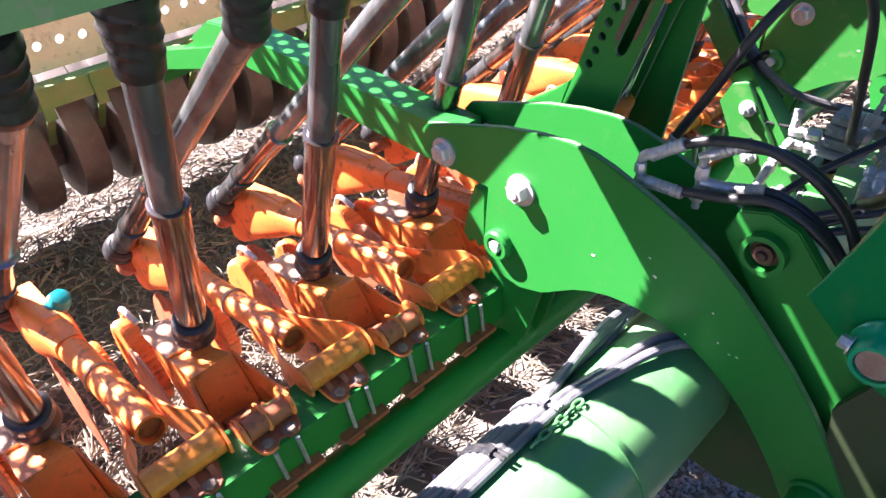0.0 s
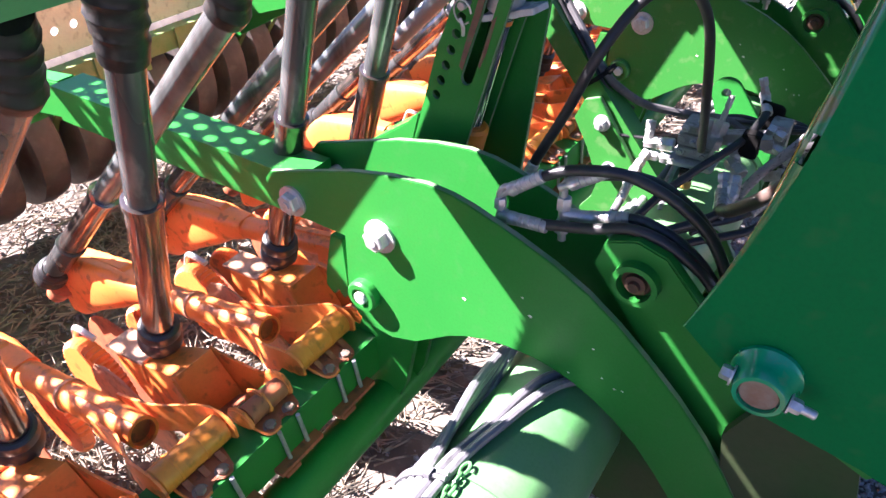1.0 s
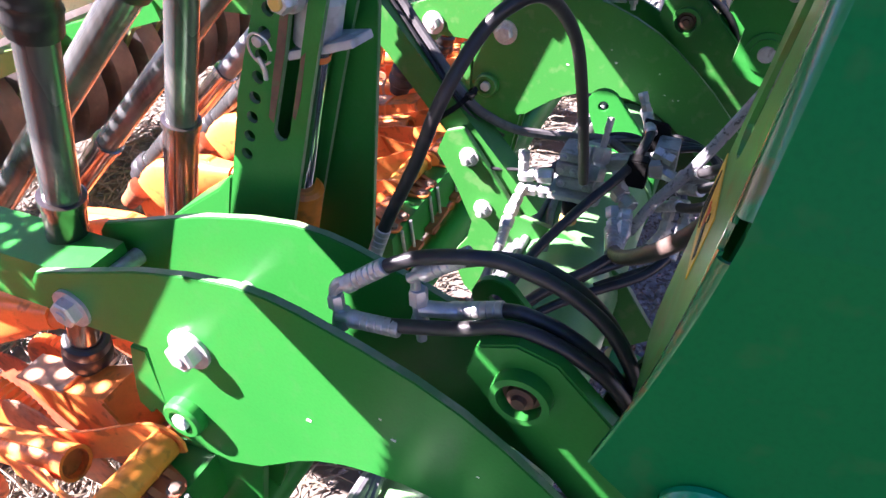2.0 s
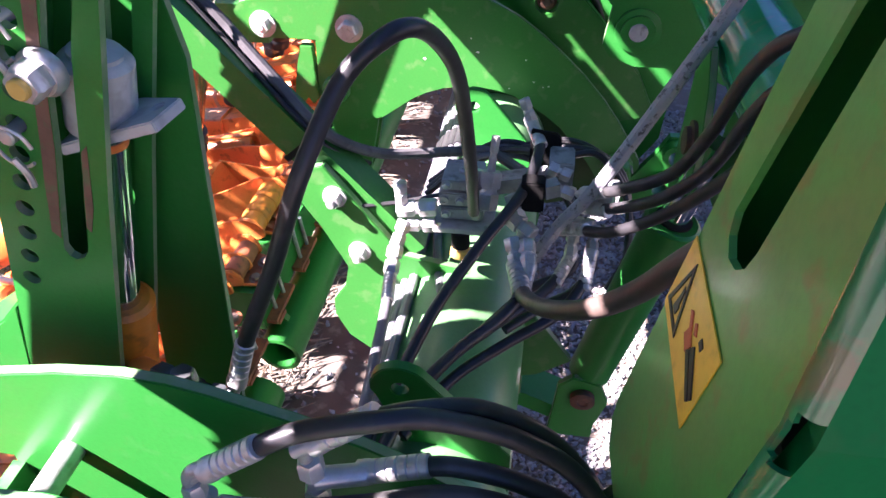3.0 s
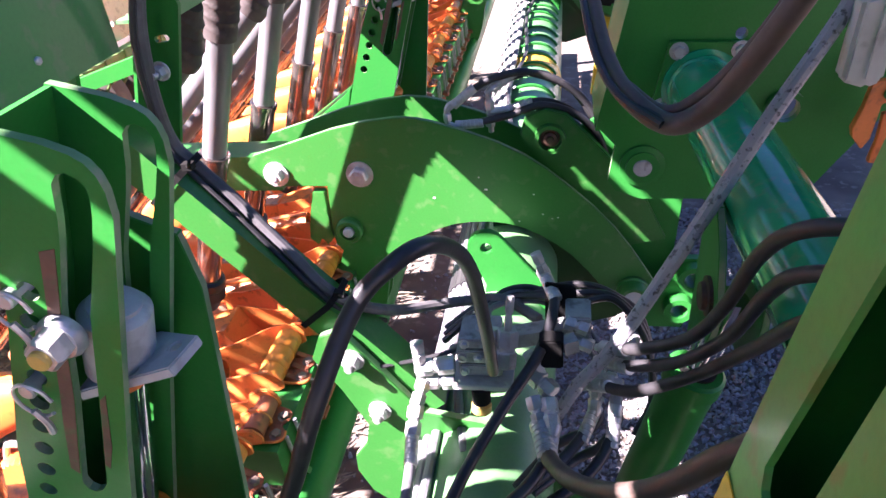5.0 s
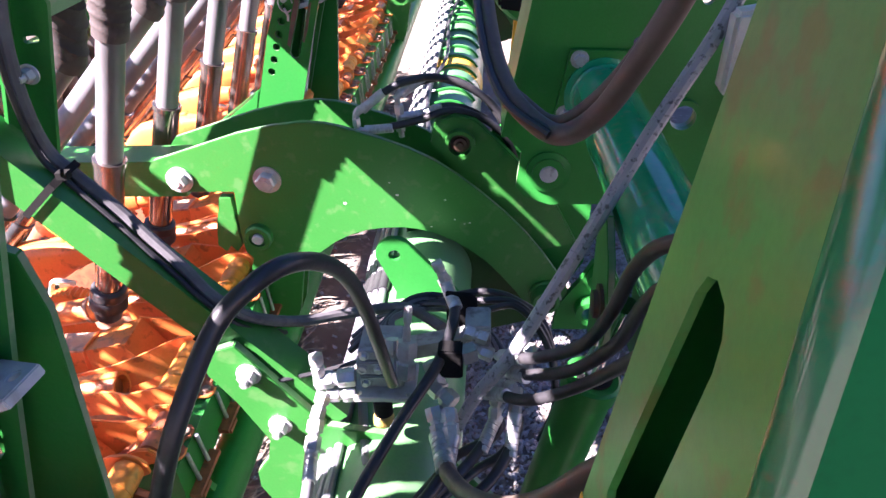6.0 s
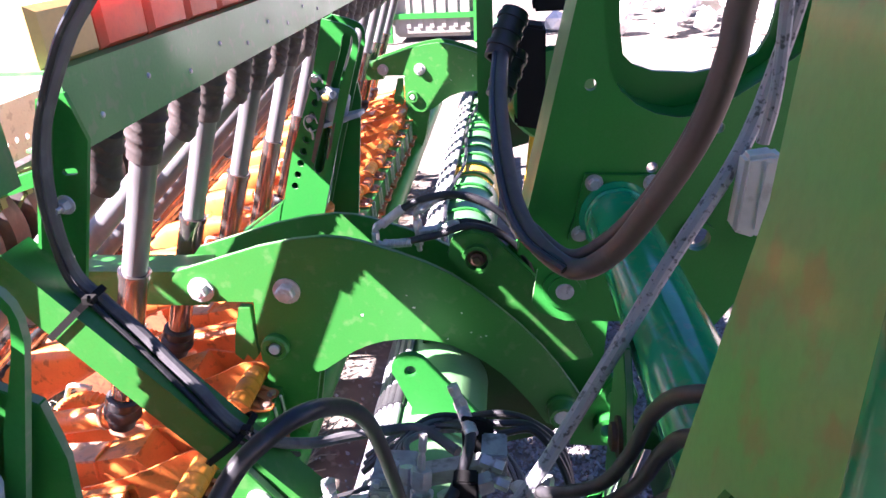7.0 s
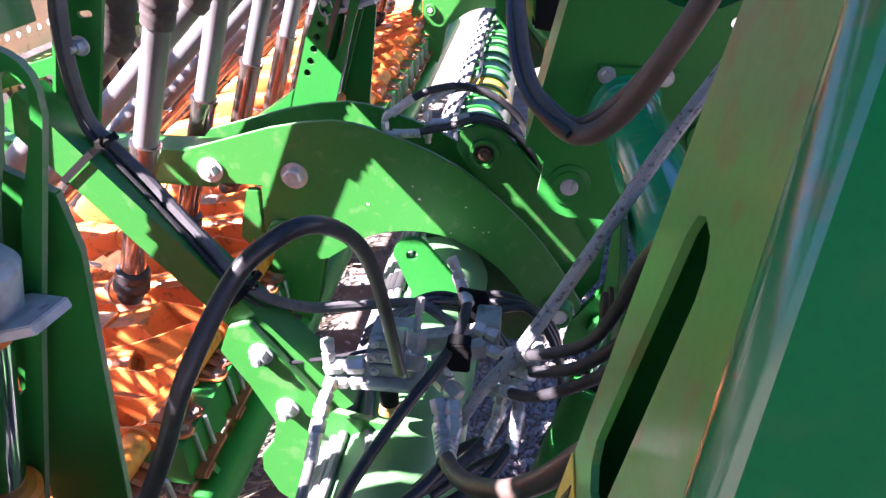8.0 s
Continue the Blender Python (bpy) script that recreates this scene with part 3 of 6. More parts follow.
def build_slot_bracket(y):
    b = group_of("slotted_bracket", (0, y, 0), "green leaning channel bracket with a long slot and locating holes", "bracket", "slotted brackets")
    def q(u, z):
        return (lx(z) + u, z)
    corner = [(-0.4555, 1.220), (-0.438, 1.2155), (-0.421, 1.211), (-0.407, 1.205), (-0.4005, 1.200), (-0.3965, 1.193), (-0.395, 1.184), (-0.3965, 1.168)]
    outline = corner + [q(0.0187, 0.995), q(0.014, 0.86), q(0.012, 0.800), q(-0.074, 0.800), q(-0.070, 0.89), q(-0.066, 0.984), (-0.4915, 1.100)]
    slot = [(-0.4155, 1.150), (-0.4085, 1.168), (-0.4055, 1.178), (-0.4045, 1.186), (-0.4075, 1.192), (-0.4130, 1.195), (-0.4185, 1.194), (-0.4230, 1.189), (-0.4255, 1.180), (-0.4285, 1.168), (-0.4350, 1.150),
            q(-0.0113, 1.106), q(-0.0135, 1.035), q(-0.0203, 0.950), q(-0.0165, 0.943), q(-0.0107, 0.940), q(-0.005, 0.943), q(-0.0012, 0.950), q(0.0034, 1.037), q(0.0065, 1.103)]
    holes = [ring2(*q(-0.0372 - 0.0024 * i - 0.0004, 1.0525 - 0.0227 * i), 0.0068, 12) for i in range(-3, 7)]
    bm = fresh()
    slab(bm, outline, 0.0, 0.006, holes=[slot] + holes, rim=True)
    part("front_flange", bm, [GREEN, EDGE], b, bevel=0.0)
    bm = fresh()
    slab(bm, outline, 0.060, 0.066, holes=[[(x + 0.004, z) for x, z in slot]], rim=True)
    part("rear_flange", bm, [GREEN, EDGE], b)
    bm = fresh()
    rings(bm, [[Vector((lx(z) + w + u, yy, z)) for u, yy in ((0.0, 0.006), (0.0, 0.060), (0.005, 0.060), (0.005, 0.006))] for z, w in ((0.80, -0.074), (0.89, -0.070), (0.984, -0.066), (1.100, -0.0485), (1.2185, -0.0445))])
    part("web", bm, GREEN, b)
    bm = fresh()
    slab(bm, [q(-0.09, 0.86), q(-0.072, 0.885), q(-0.074, 0.78), q(-0.15, 0.775), q(-0.16, 0.80)], 0.0, 0.066)
    part("foot", bm, GREEN, b, bevel=0.002)
    # tall dark plate behind
    bm = fresh()
    slab(bm, [(-0.490, 1.135), (-0.425, 1.105), (-0.420, 1.06), (-0.474, 0.60), (-0.56, 0.60), (-0.525, 0.80)], 0.085, 0.093, rim=True)
    part("rear_plate", bm, [GREEN, EDGE], b, bevel=0.0008)
    # paint worn to rust beside the slot
    bm = fresh()
    slab(bm, [q(-0.0180, 1.148), q(-0.0082, 1.150), q(-0.0118, 1.106), q(-0.0140, 1.035), q(-0.0207, 0.960), q(-0.0270, 0.966), q(-0.0262, 0.985), q(-0.0255, 1.010), q(-0.0235, 1.035), q(-0.021, 1.09)], -0.0006, 0.0)
    part("worn_strip", bm, WORNRUST, b, "paint worn to rust beside the slot")
    bm = fresh()
    slab(bm, [q(0.0042, 1.035), q(0.0085, 1.040), q(0.0075, 0.990), q(0.004, 0.968), q(0.0005, 0.972), q(0.002, 1.0)], -0.0006, 0.0)
    part("worn_strip", bm, WORNRUST, b, "paint worn to rust beside the slot")
    # locking nut with a washer
    bm = fresh()
    x, z = lx(1.09) - 0.012, 1.09
    turned(bm, (x, 0, z), (0, -1, 0), [(0, 0.0150), (0.004, 0.0150), (0.008, 0.0125)], 24)
    hexhead(bm, (x, -0.008, z), (0, -1, 0), 0.0205, 0.014)
    part("lock_nut", bm, ZINC, b, "large zinc flange nut")
    bm = fresh()
    cyl(bm, (x, -0.016, z), (x, -0.026, z), 0.0065, chamfer=0.001)
    part("bolt_end", bm, BRASS, b)
    # two locating pins with spring clips
    for z in (1.118, 1.046):
        x = lx(z) - 0.041
        bm = fresh()
        cyl(bm, (x, 0.02, z), (x, -0.008, z), 0.0056, chamfer=0.001)
        locator = part("locating_pin", bm, ZINC, b, "zinc locating pin with a spring clip")
        bm = fresh()
        loop = [(x + 0.003 + 0.0125 * math.cos(a), -0.008 - 0.002 * math.sin(a), z - 0.006 + 0.0155 * math.sin(a)) for a in [0.6 * i for i in range(10)]]
        sweep(bm, loop, 0.0013, 6, 3)
        sweep(bm, [(x, -0.009, z - 0.014), (x + 0.004, -0.008, z - 0.026), (x + 0.003, -0.007, z - 0.036)], 0.0024, 6, 3)
        part("spring_clip", bm, ZINC, locator)
    return b


slot_bracket = build_slot_bracket(0.955)
copy_thing(slot_bracket, Matrix.Translation((0, 0.955 + REPEAT, 0)))


def build_ram(y):
    """The small upright ram: amber barrel, chrome rod, grey head with an ear."""
    r = group_of("hydraulic_ram", (0, y, 0), "small hydraulic ram with orange barrel and bright chrome rod", "hydraulic cylinder", "small rams")
    def at(z):
        return Vector((lx(z), 0, z))
    d = (at(1.1) - at(0.8)).normalized()
    bm = fresh()
    turned(bm, at(0.70), at(0.868) - at(0.70), [(0, 0.022), (0.003, 0.0255), ((at(0.868) - at(0.70)).length - 0.004, 0.0255), ((at(0.868) - at(0.70)).length, 0.021)], 28)
    barrel = part("barrel", bm, YELLOW, r, "orange painted barrel")
    bm = fresh()
    cyl(bm, at(0.86), at(1.03), 0.0145, seg=28)
    part("rod", bm, CHROME, r, "chrome piston rod")
    bm = fresh()
    turned(bm, at(1.035), d, [(0, 0.017), (0.002, 0.0225), (0.048, 0.0225), (0.051, 0.020), (0.052, 0.0165), (0.055, 0.0165), (0.056, 0.013)], 28)
    head = part("head", bm, CAST, r, "grey head sleeve")
    bm = fresh()
    slab(bm, [(-0.018, -0.026), (0.052, -0.018), (0.058, 0.012), (0.02, 0.026), (-0.02, 0.024)], -0.004, 0.004, "z",
         holes=[ring2(0.044, 0.004, 0.0045, 12), ring2(0.020, -0.014, 0.0045, 12)])
    part("ear", bm, CAST, head, at=Matrix.Translation(at(1.034)) @ Matrix.Rotation(-0.26, 4, "Y"), bevel=0.001)
    bm = fresh()
    turned(bm, at(1.022), d, [(0, 0.0152), (0.006, 0.0152)], 24)
    part("wiper_ring", bm, ORANGE, r)
    # port and banjo
    p = at(0.803) + Vector((0.018, -0.018, 0))
    bm = fresh()
    cyl(bm, p, p + Vector((0.03, -0.01, 0)), 0.010)
    part("port", bm, ORANGE, barrel)
    bm = fresh()
    hexhead(bm, p + Vector((0.024, -0.008, 0.0)), (1, -0.3, 0.05), 0.022, 0.016)
    hexhead(bm, p + Vector((0.056, -0.018, -0.006)), (0, 0, 1), 0.020, 0.026, 0.002)
    cyl(bm, p + Vector((0.040, -0.013, 0)), p + Vector((0.092, -0.02, -0.006)), 0.0085)
    hexhead(bm, p + Vector((0.076, -0.018, -0.005)), (1, -0.1, 0), 0.019, 0.013)
    part("fitting", bm, GLOSSPIPE, r, "dark grey steel hose fitting")
    return r


ram = build_ram(0.988)
copy_thing(ram, Matrix.Translation((0, 0.988 + REPEAT, 0)))


# ---- sloping bar up to the seed box ----
def build_sloping_bar(y):
    s = group_of("sloping_strut", (0, y, 0), "green sloping square strut strapped to the frame tube", "strut")
    bm = fresh()
    bar(bm, (-0.335, 0.024, 0.658), (-0.675, 0.024, 1.059), 0.048, 0.044, (0.763, 0, 0.647))
    part("square_bar", bm, FARGREEN, s, bevel=0.005)
    bm = fresh()
    out = [(-0.482, 0.752), (-0.466, 0.790), (-0.438, 0.800), (-0.345, 0.665), (-0.27, 0.65), (-0.18, 0.60)] + \
          [(TX + 0.185 * math.cos(a), TZ + 0.125 * math.sin(a)) for a in (-0.5, -0.9, -1.4, -1.9, -2.3, -2.7, -3.05, -3.3)] + [(-0.432, 0.60), (-0.424, 0.635), (-0.452, 0.70)]
    slab(bm, out, -0.012, 0.0, rim=True)
    part("clamp_plate", bm, [FARGREEN, EDGE], s, bevel=0.0012)
    for x, z in ((-0.428, 0.755), (-0.404, 0.667)):
        bm = fresh()
        hexhead(bm, (x, -0.012, z), (0, -1, 0), 0.019, 0.012, 0.003)
        cyl(bm, (x, -0.02, z), (x, -0.034, z), 0.0052, chamfer=0.001)
        part("bolt", bm, ZINC, s, "zinc bolt with nut")
    return s


build_sloping_bar(1.31)


# ---- pivot plates on the drawbar side ----
def build_far_plate(y):
    f = group_of("pivot_plate", (0, y, 0), "large shaded green pivot plate with a rounded window", "frame plate")
    out = [(-0.114, 0.887), (-0.09, 0.86), (-0.098, 0.80), (-0.085, 0.78), (-0.044, 0.765), (0.05, 0.765), (0.10, 0.74), (0.184, 0.745), (0.235, 0.83),
           (0.30, 0.93), (0.42, 1.06), (0.55, 1.16), (0.62, 1.45), (0.62, 1.9), (0.05, 1.9), (0.02, 1.55)]
    d = [(-0.010, 1.258), (-0.005, 1.215), (0.003, 1.169), (0.019, 1.141), (0.042, 1.121), (0.071, 1.107), (0.103, 1.101), (0.133, 1.105), (0.161, 1.119), (0.220, 1.160), (0.272, 1.204), (0.33, 1.28), (0.35, 1.5), (0.05, 1.5), (0.01, 1.36)]
    inner = [(0.019, 1.250), (0.022, 1.212), (0.028, 1.179), (0.042, 1.165), (0.072, 1.154), (0.131, 1.150), (0.185, 1.161), (0.214, 1.175), (0.226, 1.20), (0.235, 1.26), (0.24, 1.46), (0.05, 1.46), (0.03, 1.36)]
    holes = [d] + [ring2(x, z, 0.0085, 14) for x, z in ((-0.022, 1.150), (0.158, 1.086), (0.072, 1.028), (0.262, 1.105))] + [ring2(0.146, 0.918, 0.019, 18)]
    bm = fresh()
    slab(bm, out, 0, 0.012, holes=holes, rim=True)
    part("plate", bm, [GREEN, EDGE], f)
    # folded rim round the window, and the flange of the left edge
    bm = fresh()
    e = [(x + (x - 0.13) * 0.10, z + (z - 1.33) * 0.06) for x, z in d]
    slab(bm, e, 0.060, 0.070, holes=[inner])
    part("rear_plate", bm, GREEN, f)
    bm = fresh()
    n = len(d)
    for i in range(n):
        (x0, z0), (x1, z1) = d[i], d[(i + 1) % n]
        bm.faces.new([bm.verts.new(q) for q in ((x0, 0.002, z0), (x1, 0.002, z1), (x1, 0.058, z1), (x0, 0.058, z0))])
    bmesh.ops.remove_doubles(bm, verts=bm.verts[:], dist=1e-5)
    bmesh.ops.solidify(bm, geom=bm.faces[:], thickness=0.004)
    part("window_rim", bm, GREEN, f)
    bm = fresh()
    rings(bm, [[Vector((x + u, yy, z)) for u, yy in ((-0.008, -0.004), (0.0, -0.004), (0.0, 0.16), (-0.008, 0.16))] for x, z in ((-0.114, 0.887), (0.021, 1.55))])
    part("edge_flange", bm, GREEN, f)
    bm = fresh()
    turned(bm, (-0.047, 0, 0.825), (0, -1, 0), [(0, 0.035), (0.004, 0.035), (0.006, 0.026), (0.010, 0.026), (0.010, 0.02)], 30)
    part("bushing", bm, GREEN, f)
    bm = fresh()
    cyl(bm, (-0.047, -0.004, 0.825), (-0.047, -0.013, 0.825), 0.0145, chamfer=0.002)
    part("pin", bm, DARKCAST, f, "bare steel pin end")
    bm = fresh()
    slab(bm, [(-0.045, 0.915), (-0.024, 1.022), (0.09, 1.018), (0.10, 1.0), (0.06, 0.905)], -0.010, -0.001)
    part("tube_flange", bm, GREEN, f, bevel=0.001)
    for x, z in ((-0.011, 1.009), (-0.028, 0.927), (0.072, 1.008)):
        bm = fresh()
        hexhead(bm, (x, -0.010, z), (0, -1, 0), 0.016, 0.009, 0.002)
        part("flange_bolt", bm, ZINC, f)
    bm = fresh()
    hollow(bm, (0.146, -0.012, 0.918), (0.146, 0.0, 0.918), 0.027, 0.019, 22)
    part("weld_nut", bm, GREEN, f)
    # orange catch hanging at the outer edge
    bm = fresh()
    slab(bm, [(0.262, 0.985), (0.226, 0.980), (0.222, 0.945), (0.214, 0.915), (0.217, 0.903), (0.232, 0.885), (0.240, 0.90), (0.243, 0.95), (0.262, 0.955)], -0.075, -0.063)
    slab(bm, [(0.255, 0.93), (0.270, 0.93), (0.265, 0.855), (0.252, 0.857), (0.256, 0.89)], -0.060, -0.050)
    part("orange_catch", bm, ORANGE, f, "orange painted catch", bevel=0.001)
    bm = fresh()
    cyl(bm, (0.25, -0.08, 0.965), (0.25, 0.0, 0.965), 0.009)
    part("catch_pin", bm, GREEN, f)
    # stack of dark eyes beside the lower pin
    bm = fresh()
    slab(bm, [(-0.02, 0.44), (-0.01, 0.50), (0.03, 0.56), (0.05, 0.60), (0.085, 0.60), (0.10, 0.56), (0.085, 0.50), (0.06, 0.44)], 0.07, 0.085,
         holes=[ring2(0.066, 0.569, 0.016, 16), ring2(0.048, 0.497, 0.016, 16)])
    part("hole_plate", bm, GREEN, f)
    for x, z in ((0.066, 0.569), (0.048, 0.497)):
        bm = fresh()
        hollow(bm, (x, 0.045, z), (x, 0.085, z), 0.027, 0.016, 22)
        part("eye", bm, GREEN, f)
    bm = fresh()
    slab(bm, [(-0.10, 0.86), (-0.06, 0.80), (0.05, 0.77), (0.04, 0.56), (-0.03, 0.44), (-0.10, 0.50), (-0.20, 0.70), (-0.2, 0.80)], 0.13, 0.14)
    part("back_plate", bm, GREEN, f, bevel=0.001)
    return f


build_far_plate(1.69)

FOLD = 0.010  # breadth of the bend between the two faces of the near plate


def wx(z):
    return -0.102 + 0.15 * (z - 0.875)


def flare(z):
    """How far the lower corner of the bend is pulled out."""
    return 0.027 * max(0.0, (1.04 - z) / 0.207) ** 1.5


def build_near_plate():
    n = group_of("folded_frame_plate", (0, 0.775, 0.83), "large green folded frame plate with slot and warning sticker", "frame plate")
    def near(z):
        """How far away the front face stands at a height: upright below, leaning above."""
        return 0.775 + 0.06 * (min(z, 1.05) - 0.835) + 0.30 * max(0.0, z - 1.05)
    def edge(z):
        return (wx(z) + FOLD - flare(z), z)
    lower = [edge(1.05), edge(0.99), edge(0.94), edge(0.90), edge(0.865), edge(0.838), (-0.109, 0.826), (-0.070, 0.796), (-0.030, 0.766), (0.02, 0.758), (0.063, 0.751), (0.12, 0.735), (0.18, 0.74), (0.24, 0.83), (0.42, 1.05)]
    upper = [edge(1.93), edge(1.05), (0.42, 1.05), (0.55, 1.17), (0.62, 1.48), (0.62, 1.93)]
    bm = fresh()
    for poly in (lower, upper):
        slab(bm, poly, 0, 0.012)
    for v in bm.verts:
        v.co.y += near(v.co.z) - 0.775
        v.co.z -= 0.83
    front = part("front_face", bm, SHADED, n, "green front face with shade in its colour")
    front.data.polygons.foreach_set("use_smooth", [False] * len(front.data.polygons))
    # side face that runs away from the edge
    def far(z):
        return 0.946 + 0.30 * max(0.0, z - 1.28)
    poly = [(near(0.842) + FOLD, 0.842), (near(1.05) + FOLD, 1.05), (near(1.28) + FOLD, 1.28), (near(1.93) + FOLD, 1.93), (far(1.93), 1.93), (0.946, 1.28), (0.946, 0.87), (0.940, 0.850), (0.920, 0.842), (0.86, 0.852)]
    slot = [(0.918, 1.056), (0.912, 1.046), (0.900, 1.041), (0.888, 1.044), (0.880, 1.052), (0.8775, 1.064), (0.876, 1.172), (0.879, 1.184), (0.886, 1.192), (0.897, 1.194), (0.905, 1.190), (0.909, 1.180)]
    bm = fresh()
    slab(bm, poly, 0, 0.004, "x", holes=[slot])
    for v in bm.verts:
        v.co.x += wx(v.co.z)
        v.co.y -= 0.775
        v.co.z -= 0.83
    side = part("side_face", bm, DUSTY_LIT, n, "dusty olive-green side face, skylight in its colour, with a long slot")
    side.data.polygons.foreach_set("use_smooth", [False] * len(side.data.polygons))
    # inner plate added to close the box; its dark colour paints the slot's shade
    bm = fresh()
    slab(bm, [(near(0.90) + 0.014, 0.90), (near(1.93) + 0.014, 1.93), (far(1.93), 1.93), (0.946, 1.28), (0.93, 0.90)], 0.075, 0.083, "x")
    for v in bm.verts:
        v.co.x += wx(v.co.z)
        v.co.y -= 0.775
        v.co.z -= 0.83
    part("inner_plate", bm, IRON, n, "inner plate in dark iron colour, standing for shade")
    bm = fresh()
    rings(bm, [[Vector((wx(z) + u, far(z) - 0.775 + w, z - 0.83)) for u, w in ((0.010, -0.004), (0.075, -0.004), (0.075, 0.004), (0.010, 0.004))] for z in (0.90, 1.28, 1.93)])
    part("rear_flange", bm, GREEN, n)
    # rounded bend between the faces, with a torn opening through it
    def bend(z, w):
        """A point of the bend: w runs from the side face to the front face."""
        a = math.pi / 2 * w
        return Vector((wx(z) + FOLD * (1 - math.cos(a)) - flare(z) * math.sin(a), near(z) + FOLD * (1 - math.sin(a)) - 0.775, z - 0.83))
    bm = fresh()
    levels = [0.838 + 0.026 * i for i in range(8)] + [1.033, 1.037, 1.05, 1.055, 1.060, 1.08, 1.2, 1.4, 1.6, 1.93]
    for z0, z1 in zip(levels, levels[1:]):
        for c in range(6):
            w0, w1 = c / 6, (c + 1) / 6
            if 1.032 < z0 < 1.059 and 1 <= c and not (c == 1 and (z0 < 1.036 or z0 > 1.053)):
                continue
            bm.faces.new([bm.verts.new(q) for q in (bend(z0, w0), bend(z0, w1), bend(z1, w1), bend(z1, w0))])
    bmesh.ops.remove_doubles(bm, verts=bm.verts[:], dist=1e-5)
    bmesh.ops.recalc_face_normals(bm, faces=bm.faces[:])
    bmesh.ops.solidify(bm, geom=bm.faces[:], thickness=0.003)
    part("folded_edge", bm, WORNEDGE, n, "chipped paint along the folded edge")
    # Black block added behind the opening to stand for the shade inside
    bm = fresh()
    block(bm, (wx(1.047) + 0.016, near(1.047) - 0.775 + 0.016, 0.217), (0.010, 0.010, 0.05))
    part("dark_lining", bm, BLACK, n)
    # sticker
    st = [(0.946, 1.017), (0.853, 1.018), (0.853, 0.965), (0.946, 0.965)]
    bm = fresh()
    slab(bm, st, -0.0012, -0.0004, "x")
    for v in bm.verts:
        v.co.x += wx(v.co.z)
    sticker = part("warning_sticker", bm, STICKER, n, "yellow warning sticker with black pictograms", at=Matrix.Translation((0, -0.775, -0.83)))
    def on(u, v):
        """A point of the sticker: u along its length, v across."""
        y = 0.945 - 0.091 * u
        return (y, 0.965 + 0.052 * v)
    def ink(name, poly, mat, holes=()):
        b = fresh()
        slab(b, [on(*p) for p in poly], -0.0020, -0.0013, "x", holes=[[on(*p) for p in h] for h in holes])
        for v in b.verts:
            v.co.x += wx(v.co.z)
        part(name, b, mat, sticker)
    ink("triangle_sign", [(0.03, 0.14), (0.40, 0.14), (0.215, 0.94)], INK, [[(0.085, 0.20), (0.345, 0.20), (0.215, 0.80)]])
    for mark in ([(0.17, 0.24), (0.25, 0.24), (0.27, 0.36), (0.20, 0.44)], [(0.20, 0.42), (0.25, 0.40), (0.24, 0.58), (0.21, 0.60)]):
        ink("pictogram_mark", mark, INK)
    for mark in ([(0.50, 0.42), (0.62, 0.36), (0.66, 0.52), (0.54, 0.60)], [(0.44, 0.66), (0.48, 0.70), (0.58, 0.58), (0.54, 0.54)], [(0.62, 0.62), (0.66, 0.66), (0.60, 0.74), (0.57, 0.70)]):
        ink("pictogram_mark", mark, REDINK)
    for mark in ([(0.62, 0.40), (0.92, 0.22), (0.94, 0.27), (0.66, 0.48)], [(0.66, 0.50), (0.95, 0.30), (0.97, 0.36), (0.70, 0.60)], [(0.72, 0.70), (0.78, 0.68), (0.79, 0.76), (0.73, 0.78)]):
        ink("pictogram_mark", mark, INK)
    # big pin boss with a cross bolt
    bm = fresh()
    c = Vector((-0.040, 0, -0.010))
    turned(bm, c, (0, -1, 0), [(0, 0.033), (0.005, 0.033), (0.008, 0.0305), (0.024, 0.0265), (0.034, 0.0245), (0.036, 0.0232), (0.036, 0.0190), (0.028, 0.0190)], 36)
    boss = part("boss", bm, TEAL, n)
    bm = fresh()
    cyl(bm, c, c + Vector((0, -0.0325, 0)), 0.0188, chamfer=0.0015)
    part("pin", bm, DIRTZINC, n, "rusty bare steel pin end")
    bm = fresh()
    hexhead(bm, c + Vector((-0.026, -0.024, 0.003)), (-1, 0, 0.1), 0.013, 0.010, 0.002)
    part("bolt_head", bm, ZINC, boss)
    bm = fresh()
    hexhead(bm, c + Vector((0.025, -0.024, -0.003)), (1, 0, -0.1), 0.013, 0.010, 0.002)
    cyl(bm, c + Vector((0.035, -0.024, -0.004)), c + Vector((0.050, -0.024, -0.006)), 0.0045, chamfer=0.001)
    part("bolt_nut", bm, ZINC, boss)
    # lower lobe behind the boss
    bm = fresh()
    slab(bm, [(-0.106, 0.02), (-0.109, -0.002), (-0.105, -0.017), (-0.092, -0.043), (-0.070, -0.064), (-0.045, -0.073), (-0.01, -0.074), (0.075, -0.110), (0.10, -0.07), (0.10, 0.05), (-0.07, 0.05)], 0.014, 0.026)
    part("lower_lobe", bm, GREEN, n, bevel=0.001)
    # hanging bracket with two hollow eyes under the lobe
    bm = fresh()
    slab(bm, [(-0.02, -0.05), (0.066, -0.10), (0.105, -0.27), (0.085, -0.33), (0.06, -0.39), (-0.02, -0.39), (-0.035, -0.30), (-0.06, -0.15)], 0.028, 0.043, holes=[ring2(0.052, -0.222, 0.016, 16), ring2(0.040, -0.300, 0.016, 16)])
    part("eye_bracket", bm, DEEPSHADE, n, "hanging bracket with deep shade in its colour")
    for x, z in ((0.052, -0.222), (0.040, -0.300)):
        bm = fresh()
        hollow(bm, (x, -0.006, z), (x, 0.043, z), 0.027, 0.017, 22)
        part("eye", bm, GREEN, n)
    bm = fresh()
